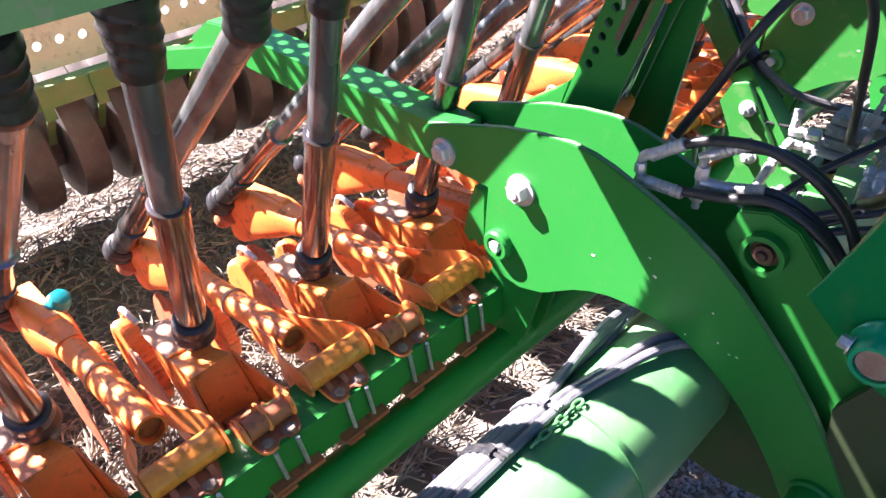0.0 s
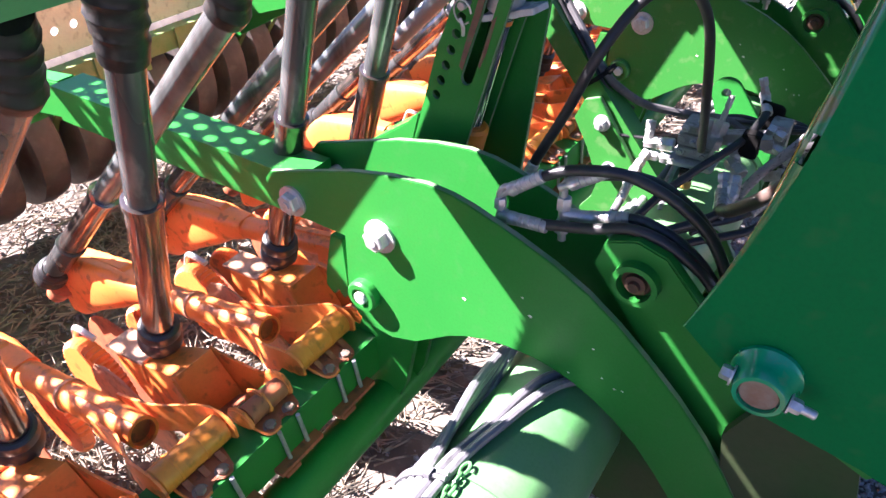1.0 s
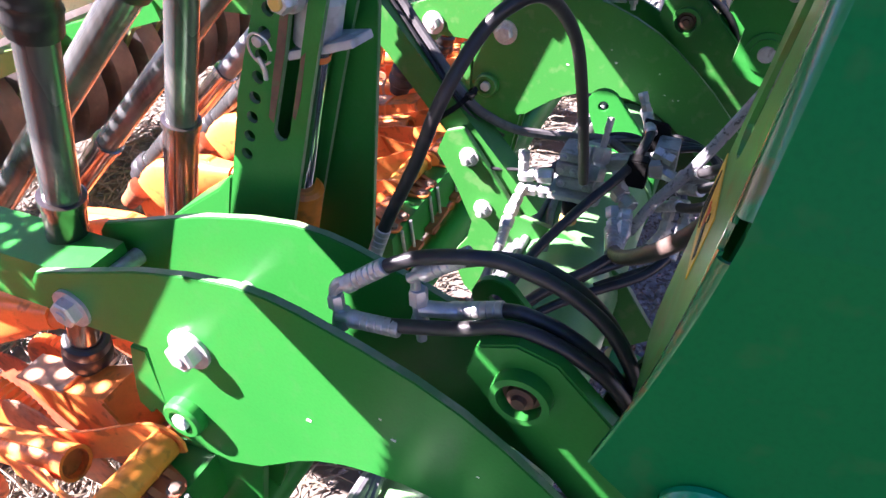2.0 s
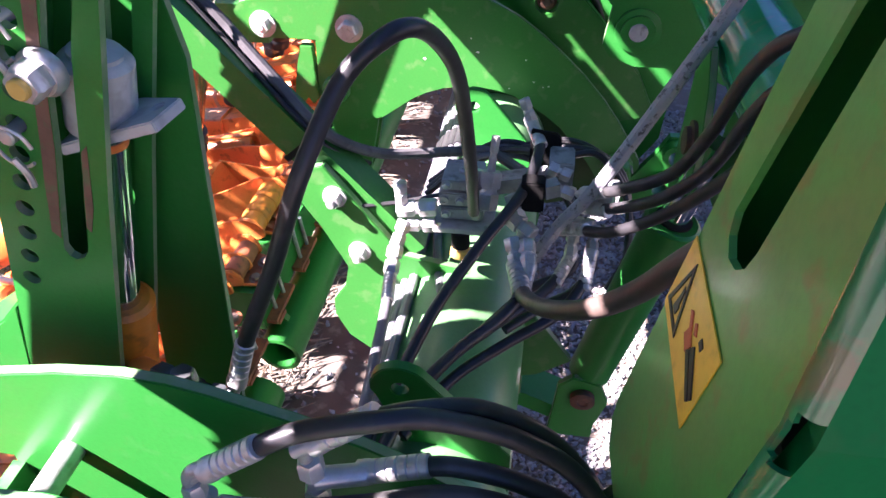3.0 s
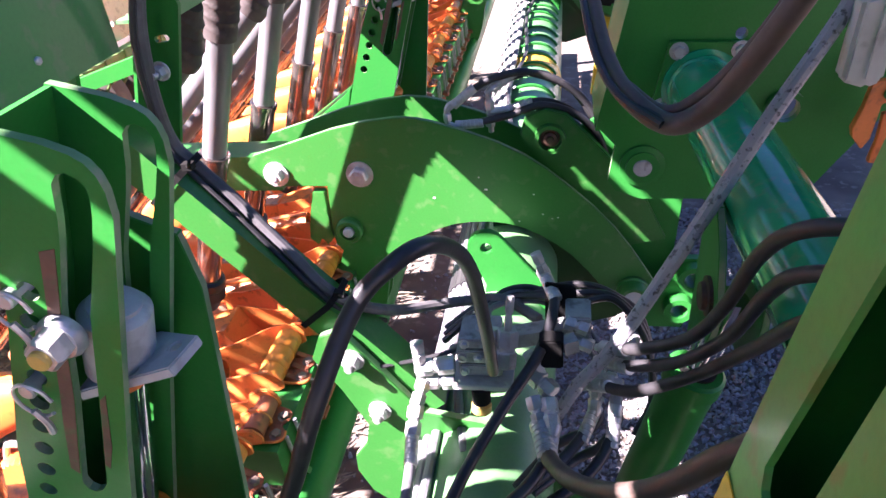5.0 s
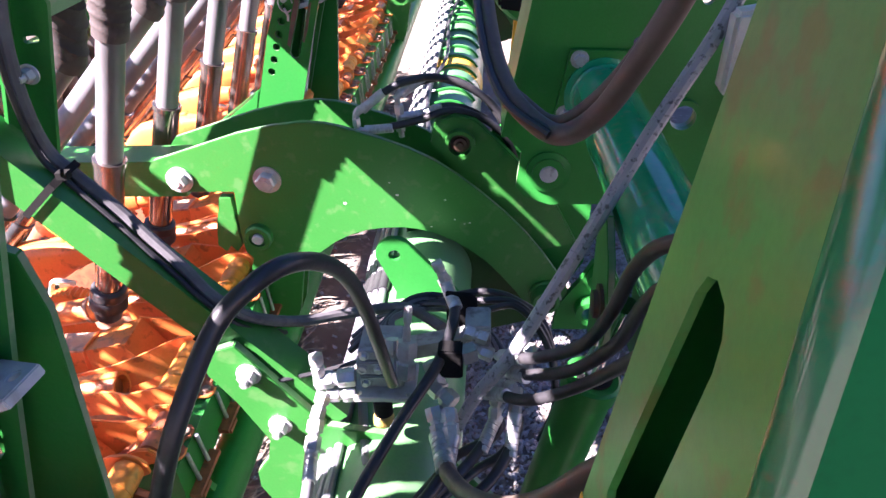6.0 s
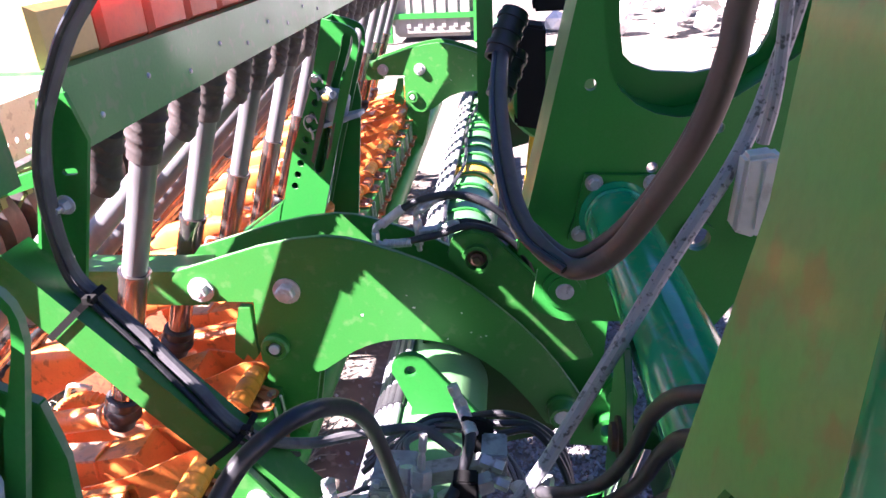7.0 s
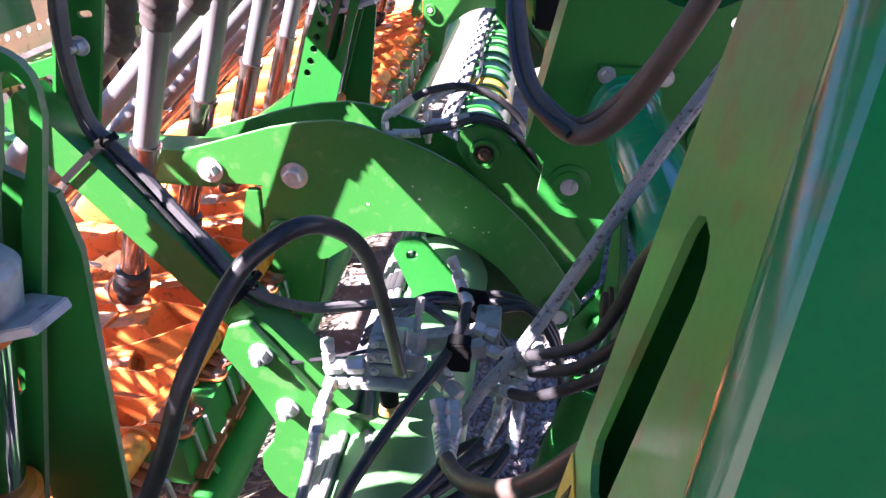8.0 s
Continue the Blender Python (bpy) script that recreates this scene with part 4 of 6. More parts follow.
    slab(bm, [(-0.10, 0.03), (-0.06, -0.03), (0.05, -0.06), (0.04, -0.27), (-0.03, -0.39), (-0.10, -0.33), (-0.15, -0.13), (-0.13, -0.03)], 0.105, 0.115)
    part("back_plate", bm, DEEPSHADE, n, bevel=0.001)
    return n


build_near_plate()


def build_cross_tube():
    t = group_of("cross_tube", (0.026, 0, 0.955), "glossy green round cross tube between the frame plates", "frame tube")
    p, q = Vector((0.034, 0.88, 0)), Vector((-0.001, 1.684, 0))
    d = (q - p).normalized()
    bm = fresh()
    hollow(bm, p, q, 0.045, 0.038, 48)
    part("pipe", bm, TEAL, t)
    bm = fresh()
    dd, u, v = frame_of(d)
    ring = [q - d * (0.012 + 0.0012 * math.sin(k * 2.3)) + (0.0455 + 0.0008 * math.sin(k * 1.7)) * (math.cos(k * 0.21) * u + math.sin(k * 0.21) * v) for k in range(31)]
    sweep(bm, ring, 0.0034, 6, 2)
    part("weld_bead", bm, TEAL, t, "rough weld bead")
    bm = fresh()
    hollow(bm, q - d * 0.006, q + d * 0.001, 0.056, 0.043, 40)
    part("end_collar", bm, TEAL, t)


build_cross_tube()


def build_lift_ram():
    r = group_of("lift_ram", (-0.082, 1.315, 0.434), "green hydraulic lift ram with a chrome rod", "hydraulic cylinder")
    a, b, c = Vector((0.004, -0.001, 0.02)), Vector((0.067, -0.016, 0.327)), Vector((0.090, -0.021, 0.437))
    d = (b - a).normalized()
    n = (b - a).length
    bm = fresh()
    turned(bm, a, d, [(0, 0.026), (0.004, 0.031), (n - 0.026, 0.031), (n - 0.024, 0.034), (n - 0.003, 0.034), (n, 0.030), (n, 0.024)], 32)
    part("barrel", bm, GREEN, r)
    bm = fresh()
    cyl(bm, b - d * 0.004, c, 0.017, seg=28)
    part("rod", bm, CHROME, r, "chrome piston rod")
    bm = fresh()
    turned(bm, b - d * 0.001, d, [(0, 0.022), (0.004, 0.022), (0.005, 0.018)], 28)
    part("wiper_ring", bm, BLACK, r)
    bm = fresh()
    slab(bm, [(-0.045, -0.05), (-0.04, 0.02), (-0.02, 0.04), (0.02, 0.03), (0.035, -0.01), (0.02, -0.07), (0.02, -0.10), (-0.05, -0.10)], -0.034, -0.022, rim=True)
    part("foot_eye", bm, [GREEN, EDGE], r, bevel=0.002)
    bm = fresh()
    turned(bm, (-0.003, -0.034, 0.0), (0, -1, 0), [(0, 0.018), (0.010, 0.018), (0.012, 0.015), (0.012, 0.008), (0.010, 0.006)], 24)
    part("foot_pin", bm, IRON, r, "rusty pin end")
    bm = fresh()
    bar(bm, (-0.02, 0.02, -0.085), (-0.10, 0.02, -0.05), 0.06, 0.03)
    part("foot_bracket", bm, GREEN, r)
    # the rod's upper eye between two plates under the cross tube
    for x in (0.066, 0.114):
        bm = fresh()
        slab(bm, [(0.055, 0.322), (0.052, 0.490), (0.043, 0.520), (0.028, 0.531), (0.004, 0.531), (-0.030, 0.500), (-0.052, 0.455), (-0.050, 0.410), (-0.030, 0.370), (0.0, 0.330)], x, x + 0.008, "x", rim=True)
        part("clevis_plate", bm, [GREEN, EDGE], r, bevel=0.001)
    bm = fresh()
    turned(bm, (0.066, -0.021, 0.437), (-1, 0, 0), [(0, 0.022), (0.004, 0.022), (0.005, 0.016), (0.010, 0.015), (0.011, 0.012)], 24)
    part("clevis_pin", bm, IRON, r, "dark pin end")


build_lift_ram()


# ---- seed box: rail, trays, box overhead ----
def build_seed_rail(y0, y1):
    r = group_of("seed_rail", (-0.62, y0, 1.145), "long pale green folded steel rail under the seed box", "rail", "seed rails")
    n = y1 - y0
    bm = fresh()
    rings(bm, [[Vector((x, yy, z)) for x, z in ((0, 0.0), (0, 0.092), (-0.10, 0.092), (-0.10, 0.088), (-0.004, 0.088), (-0.004, 0.004), (-0.066, 0.004), (-0.066, 0))] for yy in (0, n)])
    part("folded_sheet", bm, RAIL, r)
    for i in range(int(n / 0.125)):
        bm = fresh()
        turned(bm, (0, 0.06 + 0.125 * i, 0.028 + 0.02 * (i % 2)), (1, 0, 0), [(0, 0.004), (0.002, 0.0035), (0.003, 0.002)], 10)
        part("rivet", bm, ZINC, r)
    return r


build_seed_rail(-1.6, 1.325)
build_seed_rail(1.43, 4.6)


def build_posts():
    p = group_of("end_post", (-0.60, 1.36, 1.0), "dark green slotted end plates between the seed rails", "bracket")
    # (y, lower x, upper x, width, bottom, top)
    for y, xl, xu, w, z0, z1 in ((-0.068, -0.108, -0.042, 0.028, -0.03, 0.24), (0.018, -0.046, 0.022, 0.042, 0.0, 0.225)):
        bm = fresh()
        def at(z, f):
            return (xl + (xu - xl) * (z - z0) / (z1 - z0) + (f - 0.5) * w, z)
        slab(bm, [at(z0, 0), at(z0, 1), at(z1 - 0.05, 1), at(z1, 0.35), at(z1, 0)], y, y + 0.006,
             holes=[slot2(*at(z1 - 0.085, 0.4), *at(z1 - 0.084, 0.65), 0.0036), ring2(*at(z1 - 0.125, 0.5), 0.0045, 12), slot2(*at(z1 - 0.185, 0.35), *at(z1 - 0.187, 0.6), 0.004)])
        part("post_plate", bm, GREEN, p)
        if w > 0.04:
            # flange turned forward along the inner edge
            bm = fresh()
            rings(bm, [[Vector((at(z, 0)[0] + u, y + v, z)) for u, v in ((0, -0.024), (0.004, -0.024), (0.004, 0.0), (0, 0.0))] for z in (z0, z1)])
            part("post_flange", bm, GREEN, p)
    bm = fresh()
    hexhead(bm, (0.004, -0.012, 0.115), (0, -1, 0), 0.013, 0.009, 0.002)
    cyl(bm, (0.004, -0.024, 0.115), (0.004, -0.032, 0.115), 0.004)
    part("bolt", bm, ZINC, p)


build_posts()


def build_tray(y, mat, label):
    """One metering tray: a moulded pocket with a rounded front."""
    t = group_of("metering_tray", (-0.66, y, 1.237), label, "seed tray", "metering trays")
    bm = fresh()
    loops = []
    for x, z0, z1, w in ((0.024, 0.006, 0.060, 0.050), (0.016, 0, 0.067, 0.0585), (-0.02, 0, 0.070, 0.0608), (-0.085, 0.0, 0.072, 0.059)):
        loops.append([Vector((x, -w, z0)), Vector((x, w, z0)), Vector((x, w, z1)), Vector((x, -w, z1))])
    rings(bm, loops)
    part("pocket", bm, mat, t, bevel=0.005)
    bm = fresh()
    bar(bm, (-0.045, 0.0, 0.071), (-0.085, 0.0, 0.075), 0.10, 0.010)
    part("lip", bm, mat, t, bevel=0.003)
    return t


tray = build_tray(1.62, TRAY, "orange plastic metering tray on the seed rail")
build_tray(1.495, CREAM, "cream-yellow plastic metering tray on the seed rail")
for i in range(-18, 25):
    if i and i not in (-1, -2):
        copy_thing(tray, Matrix.Translation((-0.66, 1.62 + 0.125 * i, 1.237)))


def build_back_wall():
    # the seed box overhead, out of view, closing the machine; shaped by its shadow
    box = group_of("seed_box", (-0.65, 1.8, 1.665), "green steel seed box mounted above the rails", "seed hopper")
    bm = fresh()
    rings(bm, [[Vector((x, y, z)) for x, z in ((-0.199, 0), (-0.05, 0), (0.05, 0.45), (0.05, 0.9), (-0.199, 0.9))] for y in (-5.0, 2.8)])
    part("hopper", bm, GREEN, box, bevel=0.005)
    # unseen board added to block sun between the trays and the hopper
    bm = fresh()
    bar(bm, (-0.14, -5.0, -0.142), (-0.14, 2.8, -0.142), 0.004, 0.096)
    part("skirt", bm, GREEN, box)
    # unseen plate added below the hopper's lower edge to narrow the sun's gap
    bm = fresh()
    slab(bm, [(-1.85, -0.024), (-1.10, -0.024), (-1.10, 0.06), (-1.85, 0.06)], -0.205, -0.1995, "x")
    part("splice_plate", bm, GREEN, box)
    for y in (-2.4, 2.4):
        bm = fresh()
        bar(bm, (-0.06, y, -0.425), (-0.06, y, 0.01), 0.06, 0.05)
        part("leg", bm, GREEN, box)


build_back_wall()


def build_walkway():
    """Step grating behind the seed box: a perforated sheet with staggered oval holes on two bearers."""
    w = group_of("step_grating", (-1.42, 1.8, 1.36), "galvanised perforated step grating behind the seed box", "walkway")
    px, py, rx, ry, n = 0.046, 0.037, 0.0145, 0.0100, 12
    for j in range(-2, 9):
        verts, faces = [], []
        for i in range(130):
            cx, cy = -px * j, -2.9 + py * i + (py / 2) * (j % 2)
            k = len(verts)
            for z in (0.0, 0.003):
                for q in range(n):
                    a = 2 * math.pi * (q + 0.5) / n
                    c, e = math.cos(a), math.sin(a)
                    m = min(px / 2 / max(abs(c), 1e-6), py / 2 / max(abs(e), 1e-6))
                    verts += [(cx + rx * c, cy + ry * e, z), (cx + m * c, cy + m * e, z)]
            for q in range(n):
                p, r = 2 * q, 2 * ((q + 1) % n)
                faces += [(k + p, k + r, k + r + 1, k + p + 1), (k + p + 2 * n, k + p + 1 + 2 * n, k + r + 1 + 2 * n, k + r + 2 * n), (k + p, k + p + 2 * n, k + r + 2 * n, k + r)]
        me = bpy.data.meshes.new("tread_strip")
        me.from_pydata(verts, [], faces)
        me.materials.append(ZINC)
        strip = new("tread_strip", me)
        strip.parent = w
    for x in (0.125, -0.402):
        bm = fresh()
        bar(bm, (x, -3.0, 0), (x, 2.1, 0), 0.02, 0.05)
        part("bearer", bm, ZINC, w)
    for y in (-2.5, 2.0):
        bm = fresh()
        bar(bm, (0.12, y, 0.0), (0.56, y, 0.32), 0.04, 0.04)
        part("carrier", bm, GREEN, w)


build_walkway()


# ---- seed tubes ----
def build_seed_tube(y, pts, joints, name_label, lean=0.0, upper=None):
    """Boot, upper pipe, collars, lower pipe and foot of one seed tube."""
    t = group_of("seed_tube", (0, y, 0), name_label, "seed tube", "seed tubes")
    a, b = Vector(pts[0]), Vector(pts[1])
    d = (b - a).normalized()
    n = (b - a).length
    top = Vector((-0.660, lean, 1.150))
    # wrinkled rubber boot
    bm = fresh()
    path = [top + (a - top) * (i / 28) for i in range(29)] + [a + d * 0.012]
    dd, u, v = frame_of(d)
    loops = []
    for i, q in enumerate(path):
        r = 0.0312 - 0.0056 * (i / 29) + 0.0005 * math.sin(i * 0.62 + y * 9) * min(1, i / 6)
        c = circle(q, u, v, r, 18)
        folded = []
        for k, p in enumerate(c):
            turn = 2 * math.pi * k / 18
            fold = math.sin(i * 0.95 + 1.7 * math.sin(turn + y * 5) + 0.9 * math.sin(2 * turn + 1.3 + y * 11))
            folded.append(p + (p - q) * (0.075 * max(0.0, fold) ** 2 * min(1, i / 5, (29 - i) / 4) + 0.05 * noise.noise((p.x * 22, p.y * 22 + y * 7, p.z * 60))))
        loops.append(folded)
    rings(bm, loops)
    part("boot", bm, DUSTBOOT if upper else BOOT, t, "wrinkled brown dusty rubber boot" if upper else "wrinkled black rubber boot")
    j = n * joints[0]
    bm = fresh()
    turned(bm, a, d, [(0.0, 0.0205), (j + 0.02, 0.0205)], 24)
    part("upper_pipe", bm, upper or (GLOSSPIPE if len(joints) > 1 else PIPE), t)
    bm = fresh()
    turned(bm, a + d * j, d, [(0, 0.0225), (0.001, 0.0265), (0.010, 0.0265), (0.012, 0.0238), (n - j - 0.03, 0.0230)], 24)
    part("lower_pipe", bm, STEEL, t, "glossy worn metal lower pipe")
    if len(joints) > 1:
        bm = fresh()
        turned(bm, a + d * n * joints[1], d, [(0, 0.024), (0.001, 0.0275), (0.010, 0.0275), (0.012, 0.0245), (n * (1 - joints[1]) - 0.01, 0.024)], 24)
        part("end_sleeve", bm, PIPE, t)
    bm = fresh()
    turned(bm, b - d * 0.05, d, [(0, 0.026), (0.004, 0.031), (0.018, 0.033), (0.024, 0.030), (0.030, 0.034), (0.046, 0.034), (0.052, 0.027), (0.075, 0.024)], 24)
    part("foot_seal", bm, RUBBER, t, "black rubber foot seal")
    return t


short_tube = build_seed_tube(0.385, [(-0.683, -0.014, 1.070), (-0.862, 0, 0.550)], [0.40], "upright telescopic seed tube with a black rubber boot", -0.017)
long_tube = build_seed_tube(0.495, [(-0.680, 0, 1.072), (-1.36, -0.06, 0.42)], [0.55, 0.80], "slanting telescopic seed tube with a black rubber boot")


pale_short = build_seed_tube(1.665 + 0.018, [(-0.683, -0.014, 1.070), (-0.862, 0, 0.550)], [0.40], "upright pale grey seed tube under a brown dusty boot", -0.017, PALEPIPE)
pale_long = build_seed_tube(1.545, [(-0.680, 0, 1.072), (-1.36, -0.06, 0.42)], [0.55, 0.80], "slanting pale grey seed tube under a brown dusty boot", 0.0, PALEPIPE)


# ---- coulters ----
def wheel(bm, x, z, y0, y1, r, teeth=46):
    """A ribbed press wheel: ribs across the tread, a dished side."""
    n = teeth * 2
    loops = []
    for y, k in ((y0, 0.25), (y0, 0.80), (y0, 0.95), ((y0 * 3 + y1) / 4, 1.0), ((y0 + y1 * 3) / 4, 1.0), (y1, 0.95), (y1, 0.25)):
        ring = []
        for i in range(n):
            a = 2 * math.pi * i / n
            q = r * k - (0.0055 if k > 0.9 and i % 2 else 0)
            ring.append(Vector((x + q * math.cos(a), y, z + q * math.sin(a))))
        loops.append(ring)
    rings(bm, loops)


def build_short_coulter(y):
    c = group_of("short_coulter", (-0.62, y, 0.46), "orange short coulter with a folded hood and a ribbed wheel", "coulter", "short coulters")
    # hood: folded sheet, narrow at the tube foot, wide and blunt in front
    bm = fresh()
    rings(bm, [
        [Vector((-0.330, yy, z)) for yy, z in ((-0.040, 0.02), (0.010, 0.02), (0.006, 0.062), (-0.040, 0.062))],
        [Vector((-0.245, yy, z)) for yy, z in ((-0.045, -0.04), (0.012, -0.04), (0.007, 0.067), (-0.043, 0.067))],
        [Vector((-0.200, yy, z)) for yy, z in ((-0.045, -0.07), (0.026, -0.07), (0.020, 0.078), (-0.042, 0.076))],
        [Vector((-0.166, yy, z)) for yy, z in ((-0.044, -0.07), (0.032, -0.07), (0.030, 0.084), (-0.041, 0.082))],
        [Vector((-0.126, yy, z)) for yy, z in ((-0.040, -0.08), (0.036, -0.08), (0.036, 0.006), (-0.036, -0.040))]])
    hood = part("hood", bm, ORANGE, c, bevel=0.0035)
    bm = fresh()
    sweep(bm, [(-0.250, -0.044, 0.025), (-0.248, -0.043, 0.058), (-0.247, -0.040, 0.067), (-0.244, -0.020, 0.070), (-0.243, 0.003, 0.069), (-0.245, 0.009, 0.060)], 0.0032, 8, 5)
    part("hood_rim", bm, ORANGE, hood)
    bm = fresh()
    bar(bm, (-0.246, -0.020, 0.067), (-0.340, -0.022, 0.061), 0.050, 0.005)
    part("top_plate", bm, PALE, hood, "pale top plate", bevel=0.002)
    # flared wing beside the blunt front
    bm = fresh()
    rings(bm, [[Vector(p) for p in ((x, yy, z0), (x, yy + 0.004, z0), (x, yy + 0.004, z1), (x, yy, z1))]
               for x, yy, z0, z1 in ((-0.172, 0.031, 0.0, 0.084), (-0.130, 0.038, -0.01, 0.074), (-0.095, 0.047, 0.0, 0.062), (-0.062, 0.052, 0.02, 0.066), (-0.035, 0.046, 0.084, 0.094))])
    part("wing", bm, ORANGE, hood, bevel=0.0012)
    bm = fresh()
    rings(bm, [[Vector(p) for p in ((x, yy, z0), (x, yy + 0.004, z0), (x, yy + 0.004, z1), (x, yy, z1))]
               for x, yy, z0, z1 in ((-0.166, -0.046, -0.05, 0.078), (-0.125, -0.049, -0.06, 0.030), (-0.090, -0.050, -0.03, 0.030), (-0.055, -0.048, 0.00, 0.050))])
    part("wing", bm, ORANGE, hood, bevel=0.0012)
    bm = fresh()
    bar(bm, (-0.128, 0.0, -0.02), (-0.050, 0.0, 0.045), 0.060, 0.030, w2=0.056, h2=0.024)
    part("front_arm", bm, RUSTY, c, bevel=0.004)
    # pivot sleeve with cast lugs
    bm = fresh()
    hollow(bm, (-0.006, -0.040, 0.098), (-0.006, 0.026, 0.098), 0.0165, 0.010, 22)
    part("pivot_sleeve", bm, RUSTY, c, "rusty pivot sleeve")
    for y0, top in ((-0.048, 0.112), (-0.012, 0.116), (0.027, 0.121)):
        bm = fresh()
        slab(bm, [(-0.050, 0.070), (-0.036, top - 0.010), (-0.020, top), (-0.002, top + 0.001), (0.010, top - 0.010), (0.014, 0.092), (0.006, 0.084)], y0, y0 + 0.007)
        part("cast_lug", bm, ORANGE, c, bevel=0.002)
    # ribbed wheel with a flat cover plate
    bm = fresh()
    wheel(bm, -0.425, -0.072, -0.060, -0.030, 0.090)
    part("ribbed_wheel", bm, ORANGE, c, "orange ribbed press wheel")
    bm = fresh()
    slab(bm, [(-0.385, -0.03), (-0.378, 0.006), (-0.36, 0.026), (-0.33, 0.036), (-0.29, 0.032), (-0.24, 0.008), (-0.18, -0.030), (-0.16, -0.07), (-0.20, -0.11), (-0.34, -0.11), (-0.38, -0.07)], -0.070, -0.066)
    part("cover_plate", bm, PALE, c, "pale cover plate", bevel=0.0012)
    bm = fresh()
    sweep(bm, [(-0.42, -0.03, 0.02), (-0.46, -0.035, 0.03), (-0.475, -0.035, 0.01), (-0.50, -0.03, -0.04)], 0.006, 8, 4)
    part("scraper_hook", bm, ZINC, c)
    return c


def build_long_coulter(y):
    c = group_of("long_coulter", (-0.62, y, 0.46), "orange long coulter with a round arm tube and a tapering head", "coulter", "long coulters")
    bm = fresh()
    a, b = Vector((-0.136, 0, 0.064)), Vector((-0.56, -0.014, -0.010))
    hollow(bm, a, b, 0.0245, 0.0195, 30, depth=0.14)
    arm = part("arm_tube", bm, ORANGE, c)
    bm = fresh()
    cyl(bm, a + (b - a) * 0.03, a + (b - a) * 0.30, 0.0193, seg=24)
    part("bore", bm, RUSTY, arm, "rusty bore of the tube")
    bm = fresh()
    m = a + (b - a) * 0.44
    hollow(bm, m, m + (b - a).normalized() * 0.007, 0.0272, 0.0238, 24)
    part("clip_ring", bm, PALE, arm, "pale wire clip")
    bm = fresh()
    bar(bm, a + Vector((0.0, 0, 0.026)), m + Vector((0.02, 0, 0.030)), 0.014, 0.004)
    part("top_seam", bm, ORANGE, arm)
    # tapering head: swelling from the tube, hollowed towards the spout
    bm = fresh()
    loops = []
    for x, yy, zc, hy, hz in ((-0.455, -0.011, 0.010, 0.0255, 0.0255), (-0.490, -0.013, 0.004, 0.030, 0.031), (-0.530, -0.016, -0.006, 0.037, 0.046), (-0.575, -0.019, -0.020, 0.039, 0.056),
                              (-0.620, -0.022, -0.036, 0.035, 0.064), (-0.665, -0.025, -0.055, 0.032, 0.074), (-0.710, -0.028, -0.085, 0.028, 0.072), (-0.745, -0.030, -0.110, 0.022, 0.055)):
        ring = []
        for i in range(24):
            t = 2 * math.pi * i / 24
            cc, ss = math.cos(t), math.sin(t)
            p = 0.62
            ring.append(Vector((x, yy + hy * math.copysign(abs(cc) ** p, cc), zc + hz * math.copysign(abs(ss) ** p, ss))))
        loops.append(ring)
    rings(bm, loops)
    head = part("head", bm, ORANGE, c)
    bm = fresh()
    slab(bm, [(-0.53, 0.038), (-0.50, 0.028), (-0.52, 0.043), (-0.60, 0.034), (-0.70, 0.012), (-0.715, -0.02), (-0.69, 0.000), (-0.60, 0.024)], -0.024, 0.002)
    part("top_ridge", bm, ORANGE, head, bevel=0.002)
    bm = fresh()
    turned(bm, (-0.730, -0.052, -0.070), (0.72, 0.06, 0.68), [(-0.06, 0.022), (-0.01, 0.026), (0.0, 0.030), (0.012, 0.030), (0.014, 0.024)], 22)
    part("spout", bm, RUSTY, c, "rusty spout")
    bm = fresh()
    turned(bm, (-0.64, -0.040, -0.28), (0, 1, 0), [(0, 0.05), (0.006, 0.130), (0.009, 0.133), (0.012, 0.05)], 36)
    part("steel_disc", bm, RUSTY, c, "worn steel cutting disc")
    bm = fresh()
    wheel(bm, -0.62, -0.26, 0.030, 0.056, 0.10)
    part("ribbed_wheel", bm, ORANGE, c, "orange ribbed press wheel")
    # folded yoke that opens from the tube towards the pivot
    for s in (-1, 1):
        bm = fresh()
        loops = []
        for x, yy, z0, z1 in ((-0.235, 0.0235, 0.020, 0.062), (-0.190, 0.0255, 0.022, 0.074), (-0.152, 0.0275, 0.030, 0.086), (-0.125, 0.036, 0.036, 0.093), (-0.100, 0.046, 0.042, 0.100),
                              (-0.070, 0.0525, 0.050, 0.113), (-0.045, 0.055, 0.064, 0.1235), (-0.022, 0.0555, 0.082, 0.127), (-0.006, 0.0555, 0.084, 0.122), (0.005, 0.0555, 0.090, 0.110)):
            if s < 0:
                z1 -= 0.006 * (x > -0.2)
            loops.append([Vector((x, s * yy, z0)), Vector((x, s * (yy + 0.004), z0)), Vector((x, s * (yy + 0.004), z1)), Vector((x, s * yy, z1))])
        rings(bm, loops)
        part("yoke_sheet", bm, ORANGE, c, bevel=0.0012)
    bm = fresh()
    cyl(bm, (-0.022, -0.0545, 0.100), (-0.022, 0.0545, 0.100), 0.0215, seg=28, chamfer=0.002)
    pivot = part("pivot_cylinder", bm, YELLOW, c, "amber pivot cylinder")
    for t in (-0.030, 0.012):
        bm = fresh()
        hollow(bm, (-0.022, t, 0.100), (-0.022, t + 0.0035, 0.100), 0.0224, 0.021, 28)
        part("seam_ring", bm, YELLOW, pivot)
    for t in (-0.034, -0.008, 0.020):
        bm = fresh()
        slab(bm, [(-0.030, 0.080), (-0.012, 0.084), (0.0, 0.092), (0.014, 0.084), (0.006, 0.0835), (-0.030, 0.0835 - 0.004)], t, t + 0.009)
